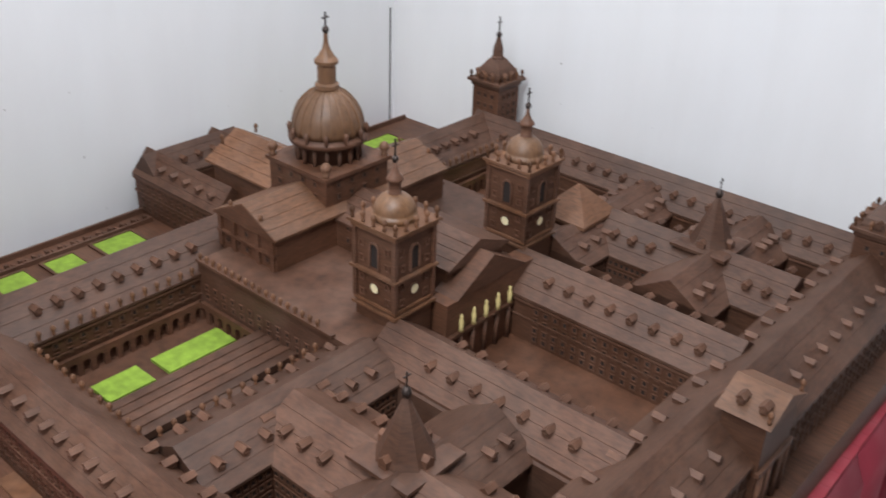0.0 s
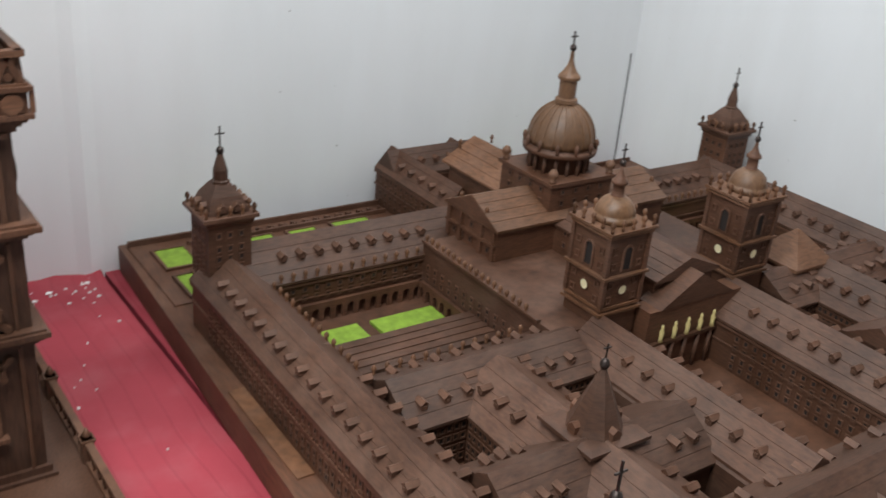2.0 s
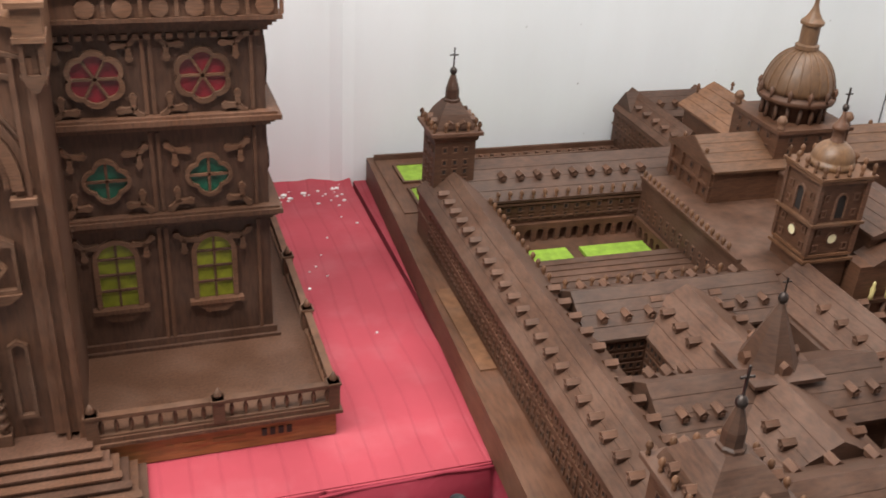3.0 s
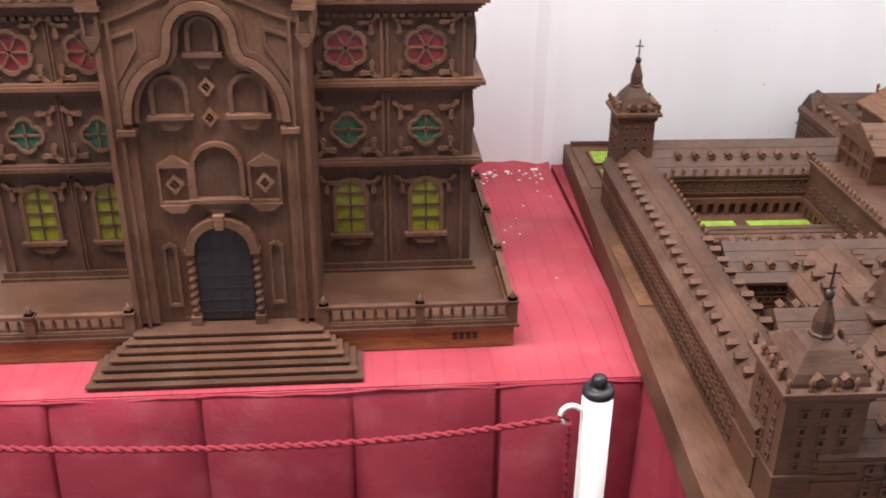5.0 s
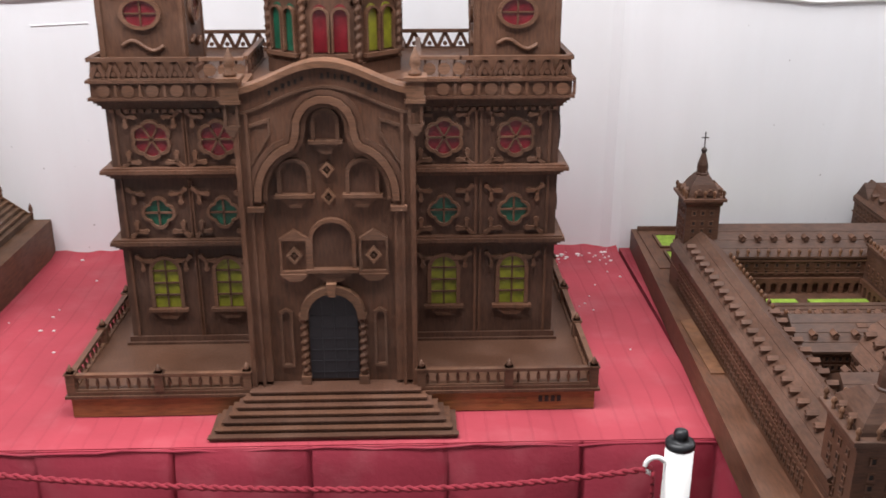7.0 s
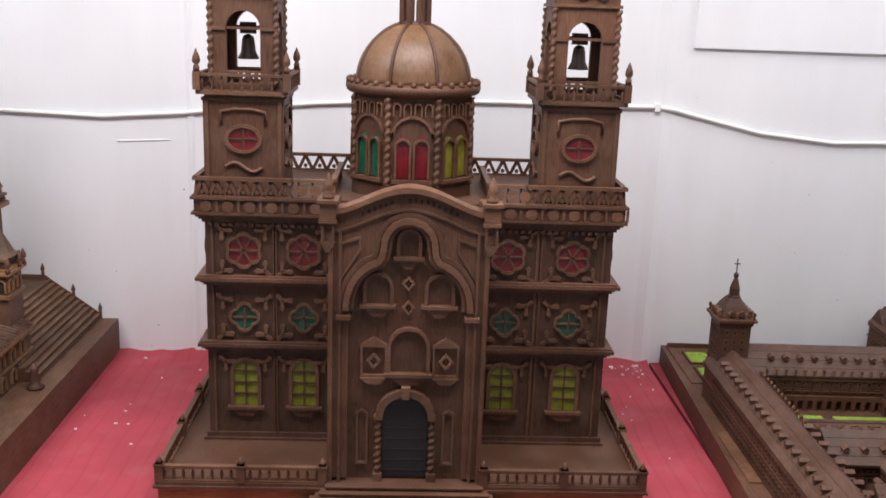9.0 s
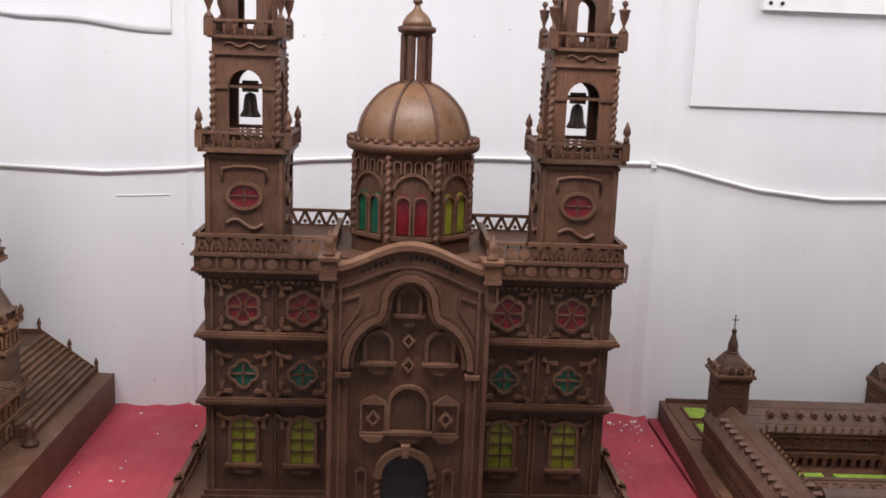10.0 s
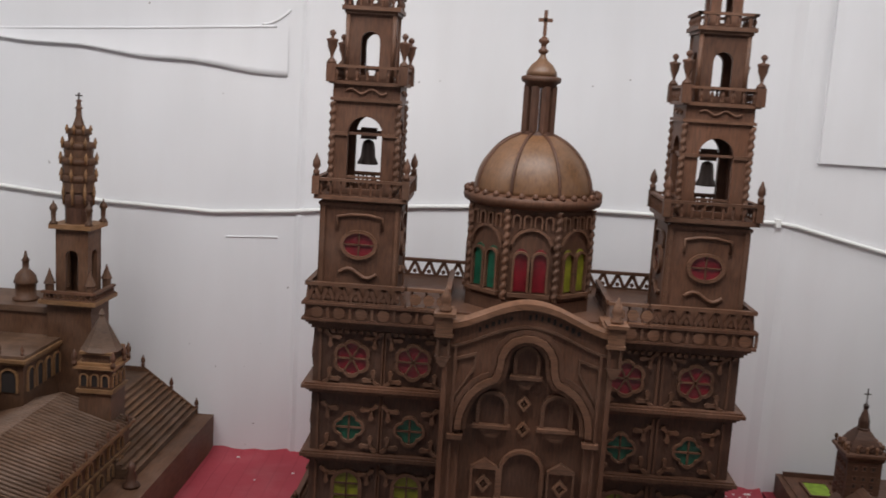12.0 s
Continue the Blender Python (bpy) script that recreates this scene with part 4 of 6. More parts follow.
def scroll_corner(x, z, sx, sz):
    """A three-armed cut-out ornament in the corner of a panel."""
    b = Build()
    for ang, ln in ((90 if sz > 0 else -90, .025), (0 if sx > 0 else 180, .025), (-135 if sx > 0 and sz > 0 else -45 if sx < 0 and sz > 0 else 135 if sx > 0 else 45, .020)):
        a = radians(ang)
        d = Vector((math.cos(a), math.sin(a)))
        n = Vector((-d.y, d.x))
        base = Vector((x, z))
        pts = [base + n * .004, base + d * ln * .45 + n * .0036, base + d * ln * .8 + n * .0058, base + d * ln + n * .0022, base + d * ln - n * .0022, base + d * ln * .8 - n * .0058, base + d * ln * .45 - n * .0036, base - n * .004]
        b.prism([tuple(p) for p in pts], "y", FY - .008, FY)
    part("scroll", b, M_CHT, block)


def arched_window(x, z0, z1, hw):
    fr = Build().band(arch_pts(x, hw, z0, z1 - hw), arch_pts(x, hw + .0085, z0, z1 - hw), "y", FY - .007, FY, closed=False)
    w = part("window", fr, M_CHT, block)
    part("pane", Build().prism(arch_pts(x, hw + .001, z0, z1 - hw), "y", FY - .0012, FY), M_YELLOW, w)
    part("glazing_bar", Build().box(x - .0018, x + .0018, FY - .005, FY - .001, z0, z1), M_CH, w)
    for k in (1, 2, 3):
        zz = z0 + (z1 - z0) * k / 4 + .002
        part("glazing_bar", Build().box(x - hw, x + hw, FY - .005, FY - .001, zz - .0018, zz + .0018), M_CH, w)
    sl = Build().box(x - hw - .016, x + hw + .016, FY - .014, FY, z0 - .008, z0 - .001)
    sl.prism([(x - hw - .008, z0 - .008), (x + hw + .008, z0 - .008), (x + hw - .012, z0 - .026), (x - hw + .012, z0 - .026)], "y", FY - .009, FY)
    part("sill", sl, M_CH2, w)


for x in (-0.383, -0.244, 0.234, 0.387):
    hx = 0.072 if abs(x) > .3 else .068
    arched_window(x, 0.900, 1.015, .028)
    foil_window(x, 1.124, .030, 4, M_GREEN, 0.0)
    foil_window(x, 1.286, .036, 6, M_RED, math.pi / 6)
    for z in (1.124, 1.286):
        for sx in (-1, 1):
            for sz in (-1, 1):
                scroll_corner(x + sx * .050, z + sz * (.043 if z < 1.2 else .049), -sx, -sz)
    for sx in (-1, 1):
        scroll_corner(x + sx * .047, 1.012, -sx, -1)
    for z0, z1 in ((0.83, 1.038), (1.066, 1.198), (1.228, 1.345)):
        part("panel_strip", Build().box(x - hx - .004, x - hx + .002, FY - .005, FY, z0, z1), M_CH2, block)
        part("panel_strip", Build().box(x + hx - .002, x + hx + .004, FY - .005, FY, z0, z1), M_CH2, block)
# side faces repeat the windows as shallow frames
for sx, xf in ((1, 0.480), (-1, -0.472)):
    for z, r, lobes, film in ((1.124, .03, 4, M_GREEN), (1.286, .036, 6, M_RED)):
        for yy in (0.27, 0.4, 0.52):
            w = part("window", Build().band(foil(yy, z, r, lobes, 40), foil(yy, z, r, lobes, 40, 1.26), "x", xf, xf + sx * .008), M_CHT, block)
            part("pane", Build().prism(foil(yy, z, r, lobes, 40, 1.03), "x", xf, xf + sx * .0015), film, w)

# roof terrace with pierced parapets
part("roof_terrace", Build().box(-0.49, 0.498, FY - .018, 0.588, 1.4005, GZ + .016), M_CHL, block, "pale dusty roof board")
RZ = GZ + .016


def lattice(parent, p0, p1, n, z, h=0.04):
    """A parapet of zigzag battens between two rails."""
    d = Vector((p1[0] - p0[0], p1[1] - p0[1], 0))
    u = d.normalized()
    ang = math.atan2(u.y, u.x)
    L = d.length
    b = Build()
    st = L / n
    for i in range(n):
        x0 = i * st
        for xa, za, xb, zb in ((x0, 0, x0 + st / 2, h), (x0 + st / 2, h, x0 + st, 0)):
            v = Vector((xb - xa, zb - za)).normalized()
            nn = Vector((-v.y, v.x)) * .0042
            b.prism([(xa + nn.x, za + nn.y), (xb + nn.x, zb + nn.y), (xb - nn.x, zb - nn.y), (xa - nn.x, za - nn.y)], "y", -.003, .003)
        b.prism(circle(x0 + st / 2, h * .3, .0055, 8), "y", -.0025, .0025)
    m = Matrix.Translation((p0[0], p0[1], z)) @ Matrix.Rotation(ang, 4, "Z")
    part("lattice", Build().add(b, m), M_CH2, parent)
    for za, zb in ((-.002, .004), (h - .002, h + .006)):
        part("rail", Build().add(Build().box(-.004, L + .004, -.006, .006, za, zb), m), M_CHT, parent)


yf = FY - .016
lattice(block, (-0.488, yf), (-0.27, yf), 7, RZ)
lattice(block, (0.27, yf), (0.496, yf), 7, RZ)
for a, b in ((-0.27, -0.175), (0.18, 0.27)):
    balustrade(block, (a, yf), (b, yf), 3, RZ, 1.25, M_CHL)
for i in range(3):
    for a in (-0.262, 0.188):
        part("shield", Build().prism(circle(a + .016 + i * .03, RZ + .02, .013, 10), "y", yf - .004, yf + .004), M_CHL, block)
lattice(block, (-0.488, yf), (-0.488, 0.58), 10, RZ)
lattice(block, (0.496, yf), (0.496, 0.58), 10, RZ)
lattice(block, (-0.488, 0.58), (0.496, 0.58), 26, RZ)
lattice(block, (-0.175, 0.2), (-0.175, 0.44), 6, RZ)
lattice(block, (0.182, 0.2), (0.182, 0.44), 6, RZ)

# ---------- portal bay ----------
PY = -0.016
PX0, PX1, PCX = -0.168, 0.176, 0.004


def gable_line(n=24):
    pts = []
    for i in range(n + 1):
        f = i / n
        x = PX0 + (PX1 - PX0) * f
        pts.append((x, 1.437 + .052 * (0.5 - 0.5 * math.cos(2 * math.pi * f)) ** 0.9))
    return pts


gl = gable_line()
bay = part("portal_bay", Build().box(PX0, PX1, PY + .030, FY + .01, PT, 1.416).prism([(PX0, PT)] + gl + [(PX1, PT)], "y", PY + .018, PY + .031), M_CH2, church, "tall carved portal front with a curved gable")
# front skin with the trefoil recess cut out
tre = [(-.128, 0.82), (-.128, 1.215)]
for i in range(9):
    a = math.pi - i * (math.pi * .44) / 8
    tre.append((-.040 + .088 * math.cos(a), 1.235 + .1 * math.sin(a)))
for i in range(13):
    a = math.pi * 1.06 - i * (math.pi * 1.12) / 12
    tre.append((.0 + .05 * math.cos(a), 1.372 + .052 * math.sin(a)))
right = [(-x, z) for x, z in tre[:11]][::-1]
tre = [(x + PCX, z) for x, z in tre + right]


def resample(pts, n):
    d = [0.0]
    for a, b in zip(pts, pts[1:]):
        d.append(d[-1] + math.dist(a, b))
    out = []
    for i in range(n):
        t = d[-1] * i / (n - 1)
        k = max(j for j in range(len(d)) if d[j] <= t + 1e-9)
        k = min(k, len(pts) - 2)
        f = (t - d[k]) / max(1e-9, d[k + 1] - d[k])
        out.append((pts[k][0] + (pts[k + 1][0] - pts[k][0]) * f, pts[k][1] + (pts[k + 1][1] - pts[k][1]) * f))
    return out


inner = resample(tre, 70)
outer = resample([(PX0, 0.82)] + gl + [(PX1, 0.82)], 70)
part("front_skin", Build().band(inner, outer, "y", PY, PY + .0185, closed=False), M_CH2, bay)


def offset_line(pts, o):
    out = []
    for i, p in enumerate(pts):
        a, b = Vector(pts[max(i - 1, 0)]), Vector(pts[min(i + 1, len(pts) - 1)])
        d = (b - a).normalized()
        out.append((p[0] - d.y * o, p[1] + d.x * o))
    return out


up = [p for p in inner if p[1] > 1.213]
for o0, o1, dep, mt in ((-.002, .012, .016, M_CHT), (.014, .024, .010, M_CH2), (-.012, -.004, .006, M_CHT)):
    part("trefoil_moulding", Build().band(offset_line(up, o0), offset_line(up, o1), "y", PY - dep + .004, PY + .006, closed=False), mt, bay)
for x in (-.134, .142):
    part("impost", Build().box(x - .016, x + .016, PY - .014, PY + .012, 1.204, 1.214), M_CHT, bay)
# gable coping and writing band
cop = gl
part("coping", Build().band(cop, [(x, z + .012) for x, z in cop], "y", PY - .0115, PY + .038, closed=False), M_CHL, bay, "pale curved coping")
part("bay_roof", Build().box(PX0 - .004, PX1 + .004, PY + .032, FY - .018, 1.4165, 1.424), M_CHL, bay, "pale dusty roof board")
part("gable_line", Build().band([(x, z - .040) for x, z in cop], [(x, z - .035) for x, z in cop], "y", PY - .006, PY + .002, closed=False), M_CHT, bay)
rw = random.Random(8)
for i in range(17):
    f = (i + 1.2) / 19
    if i in (6, 7):
        continue
    x = PX0 + .055 + (PX1 - PX0 - .11) * f
    z = 1.437 + .052 * (0.5 - 0.5 * math.cos(2 * math.pi * (x - PX0) / (PX1 - PX0))) ** .9 - .017
    part("lettering_mark", Build().box(x, x + rw.uniform(.004, .007), PY - .002, PY + .001, z - rw.uniform(.003, .006), z + rw.uniform(.003, .007)), M_INK, bay)
# side strips with brackets, finial posts
for sx, x in ((-1, PX0), (1, PX1)):
    for dx, w in ((.006, .010), (.026, .006)):
        part("pilaster", Build().box(x - sx * dx - w / 2, x - sx * dx + w / 2, PY - .008, PY + .004, PT, 1.40), M_CH2, bay)
    p = Build().box(x - .017, x + .017, PY - .014, PY + .03, 1.425, 1.465)
    p.box(x - .022, x + .022, PY - .019, PY + .035, 1.463, 1.470)
    p.box(x - .019, x + .019, PY - .016, PY + .032, 1.420, 1.427)
    p.lathe(x, PY + .008, [(.012, 1.47), (.014, 1.476), (.007, 1.482), (.0115, 1.492), (.009, 1.505), (.003, 1.518), (.0005, 1.526)], 10)
    p.box(x - .013, x + .013, PY - .004, FY - .018, 1.362, 1.44)
    part("finial_post", p, M_CHL, bay, "pale post with a flame finial")
    q = Build().box(x - .006, x + .006, PY - .006, PY + .02, 1.375, 1.42)
    for dx in (-.011, .011):
        q.box(x + dx - .003, x + dx + .003, PY - .012, PY + .022, 1.378, 1.42)
    q.prism([(x - .016, 1.378), (x + .016, 1.378), (x + .004, 1.356), (x - .004, 1.356)], "y", PY - .012, PY + .022)
    part("bracket", q, M_CHT, bay)
    part("corner_panel", Build().band([(x - sx * .030, 1.30), (x - sx * .030, 1.372), (x - sx * .065, 1.384), (x - sx * .065, 1.362)], [(x - sx * .026, 1.29), (x - sx * .026, 1.377), (x - sx * .069, 1.391), (x - sx * .069, 1.358)], "y", PY - .005, PY + .001), M_CHT, bay)
BY = PY + .018      # back of the recess


def niche(x, z0, z1, hw, depth=0.012, shelf=True):
    part("niche_hollow", Build().prism(arch_pts(x, hw, z0, z1 - hw), "y", BY - .0015, BY + .001), M_CH, bay)
    part("niche_arch", Build().band(arch_pts(x, hw, z0, z1 - hw), arch_pts(x, hw + .008, z0, z1 - hw), "y", BY - depth, BY, closed=False), M_CHT, bay)
    if shelf:
        s = Build().box(x - hw - .014, x + hw + .014, BY - .02, BY, z0 - .007, z0)
        s.prism([(x - hw - .006, z0 - .007), (x + hw + .006, z0 - .007), (x + hw * .4, z0 - .028), (x - hw * .4, z0 - .028)], "y", BY - .014, BY)
        part("niche_shelf", s, M_CHT, bay)


niche(PCX, 1.345, 1.400, .019)
niche(PCX - .064, 1.235, 1.300, .025)
niche(PCX + .068, 1.235, 1.300, .025)
niche(PCX + .004, 1.075, 1.175, .039)


def diamond(x, z, r, framed=False):
    d = Build().band([(x - r * .55, z), (x, z + r * .7), (x + r * .55, z), (x, z - r * .7)], [(x - r, z), (x, z + r * 1.25), (x + r, z), (x, z - r * 1.25)], "y", BY - .011, BY)
    part("diamond", d, M_CHL, bay)
    part("diamond_boss", Build().prism([(x - r * .22, z), (x, z + r * .3), (x + r * .22, z), (x, z - r * .3)], "y", BY - .008, BY), M_CHT, bay)
    if framed:
        part("panel_back", Build().box(x - .0245, x + .0245, BY - .0025, BY - .0005, z - .0335, z + .0335), M_CH2, bay)
        f = Build().band([(x - .024, z - .033), (x + .024, z - .033), (x + .024, z + .033), (x - .024, z + .033)], [(x - .029, z - .039), (x + .029, z - .039), (x + .029, z + .037), (x - .029, z + .037)], "y", BY - .012, BY)
        f.prism([(x - .029, z + .037), (x + .029, z + .037), (x, z + .056)], "y", BY - .012, BY)
        f.prism([(x - .029, z - .039), (x + .029, z - .039), (x + .012, z - .054), (x - .012, z - .054)], "y", BY - .016, BY)
        part("panel_frame", f, M_CHT, bay)


diamond(PCX, 1.284, .014)
diamond(PCX + .001, 1.228, .014)
diamond(PCX - .072, 1.103, .016, True)
diamond(PCX + .086, 1.103, .016, True)
# door
door = part("door", Build().prism(arch_pts(PCX, .05, 0.82, 0.972), "y", BY - .006, BY + .002), M_DOOR, bay, "dark round-headed double door")
for dx in (-.026, -.0015, .023):
    part("door_stile", Build().box(PCX + dx, PCX + dx + .003, BY - .008, BY - .005, 0.822, 1.0), M_DOOR, door)
for i in range(6):
    part("door_rail", Build().box(PCX - .046, PCX + .046, BY - .0075, BY - .005, 0.835 + i * .026, 0.8375 + i * .026), M_DOOR, door)
part("door_arch", Build().band(arch_pts(PCX, .05, 0.965, 0.972), arch_pts(PCX, .066, 0.965, 0.972), "y", BY - .022, BY, closed=False), M_CHL, bay, "pale moulded door arch")
part("keystone", Build().prism([(PCX - .007, 1.018), (PCX + .007, 1.018), (PCX + .010, 1.046), (PCX - .010, 1.046)], "y", BY - .027, BY), M_CHL, bay)
for sx in (-1, 1):
    cx = PCX + sx * .060
    col = Build()
    col.twist(cx, BY - .011, 0.832, 0.966, .0045, .0092, 8, 10)
    col.box(cx - .010, cx + .010, BY - .022, BY, 0.808, 0.832)
    col.box(cx - .009, cx + .009, BY - .021, BY, 0.965, 0.973)
    part("twisted_column", col, M_CHT, bay, "pale twisted column")
    px = PCX + sx * .096
    part("tall_panel", Build().band([(px - .008, 0.855), (px + .008, 0.855), (px + .008, 0.972), (px, 0.978), (px - .008, 0.972)], [(px - .0135, 0.849), (px + .0135, 0.849), (px + .0135, 0.976), (px, 0.985), (px - .0135, 0.976)], "y", BY - .008, BY), M_CHT, bay)

bay.location, bay.scale = (-.003, 0, .0177), (1, 1, .978)

# ---------- drum and dome ----------
DX, DY = 0.002, 0.335
drum = part("drum", Build().lathe(DX, DY, [(.141, RZ), (.141, RZ + .028), (.137, RZ + .03), (.137, 1.655)], 8, False, 0.0, True), M_CH2, church, "many-sided brown drum with stained windows")
rim = Build().lathe(DX, DY, [(.138, 1.646), (.150, 1.650), (.158, 1.655), (.161, 1.664), (.160, 1.672), (.150, 1.676), (.138, 1.677)], 48)
part("rim", rim, M_CH2, drum)
for i in range(32):
    a = 2 * math.pi * i / 32
    part("rim_knob", Build().lathe(DX + .154 * math.cos(a), DY + .154 * math.sin(a), [(.006, 1.672), (.008, 1.678), (.005, 1.684), (.001, 1.686)], 6), M_CH2, drum)
for i in range(8):
    a = -math.pi / 2 + math.pi / 8 + i * math.pi / 4
    c = Build()
    c.twist(DX + .148 * math.cos(a), DY + .148 * math.sin(a), RZ + .03, 1.648, .0045, .009, 11)
    part("twisted_column", c, M_CHT, drum)
    b = -math.pi / 2 + i * math.pi / 4
    film = {0: M_RED, 1: M_YELLOW, 7: M_GREEN, 2: M_RED, 6: M_RED}.get(i, M_YELLOW)
    m = Matrix.Translation((DX, DY, 0)) @ Matrix.Rotation(b + math.pi / 2, 4, "Z")
    for dx in (-.021, .021):
        pane = Build().prism(arch_pts(dx, .0145, RZ + .052, 1.535), "y", -.1385, -.132)
        pane.prism(circle(dx, 1.549, .013, 14), "y", -.1388, -.132)
        part("pane", Build().add(pane, m), film, drum)
        w = Build().band(arch_pts(dx, .0145, RZ + .052, 1.538), arch_pts(dx, .0195, RZ + .048, 1.538), "y", -.146, -.13, closed=False)
        part("window", Build().add(w, m), M_CHT, drum)
    sl = Build().box(-.046, .046, -.150, -.13, RZ + .040, RZ + .048)
    part("sill", Build().add(sl, m), M_CHT, drum)
    for k in range(4):
        x = -.036 + k * .024
        ba = Build().band(arch_pts(x, .006, 1.606, 1.628), arch_pts(x, .0095, 1.606, 1.628), "y", -.145, -.135, closed=False)
        part("blind_arch", Build().add(ba, m), M_CHT, drum)
    hd = Build().band(arch_pts(0, .043, 1.572, 1.560), arch_pts(0, .049, 1.572, 1.560), "y", -.144, -.135, closed=False)
    part("hood", Build().add(hd, m), M_CHT, drum)
dm2 = Build().lathe(DX, DY, [(.138 * math.cos(q), 1.674 + .140 * math.sin(q)) for q in [i * 1.31 / 16 for i in range(17)]], 64)
part("dome", dm2, M_DOME, drum, "smooth tan wooden dome")
for i in range(8):
    a = -math.pi / 2 + math.pi / 8 + i * math.pi / 4
    part("rib", Build().tube([(DX + .139 * math.cos(q) * math.cos(a), DY + .139 * math.cos(q) * math.sin(a), 1.674 + .141 * math.sin(q)) for q in [j * 1.31 / 16 for j in range(17)]], .0042, 6), M_CH, drum, "dark wooden rib")
lant = part("lantern", Build().lathe(DX, DY, [(.041, 1.802), (.041, 1.808), (.036, 1.811), (.036, 1.816)], 16), M_CH, drum)
for i in range(8):
    a = -math.pi / 2 + math.pi / 8 + i * math.pi / 4
    part("lantern_post", Build().lathe(DX + .030 * math.cos(a), DY + .030 * math.sin(a), [(.0112, 1.812), (.0112, 1.918)], 6, False), M_CH, lant)
top = Build().lathe(DX, DY, [(.037, 1.915), (.037, 1.924), (.044, 1.927), (.046, 1.932), (.046, 1.938), (.040, 1.941)], 20)
part("lantern_rim", top, M_CH2, lant)
part("cupola", Build().lathe(DX, DY, [(.036, 1.940), (.034, 1.952), (.025, 1.966), (.013, 1.976), (.007, 1.985), (.006, 1.992)], 20), M_DOME, lant)
cx = Build().lathe(DX, DY, [(.005, 1.99), (.011, 1.994), (.012, 1.999), (.006, 2.004), (.006, 2.012), (.013, 2.018), (.011, 2.024), (.004, 2.03)], 12)
cx.box(DX - .004, DX + .004, DY - .003, DY + .003, 2.028, 2.088)
cx.box(DX - .016, DX + .016, DY - .003, DY + .003, 2.062, 2.070)
part("cross", cx, M_CH2, lant, "plain wooden cross")

# ---------- bell towers ----------
def urn(parent, x, y, z, s=1.0):
    u = Build().lathe(x, y, [(r * s, z + h * s) for r, h in ((.010, 0), (.010, .004), (.003, .012), (.0045, .020), (.010, .034), (.011, .044), (.013, .048), (.013, .051), (.004, .053), (.003, .057), (.007, .062), (.007, .067), (.002, .071))], 12)
    part("urn", u, M_CH2, parent)


def pine(parent, x, y, z, s=1.0):
    u = Build().lathe(x, y, [(r * s, z + h * s) for r, h in ((.007, 0), (.007, .012), (.004, .014), (.009, .022), (.008, .032), (.004, .042), (.0008, .050))], 10)
    part("finial", u, M_CH2, parent)


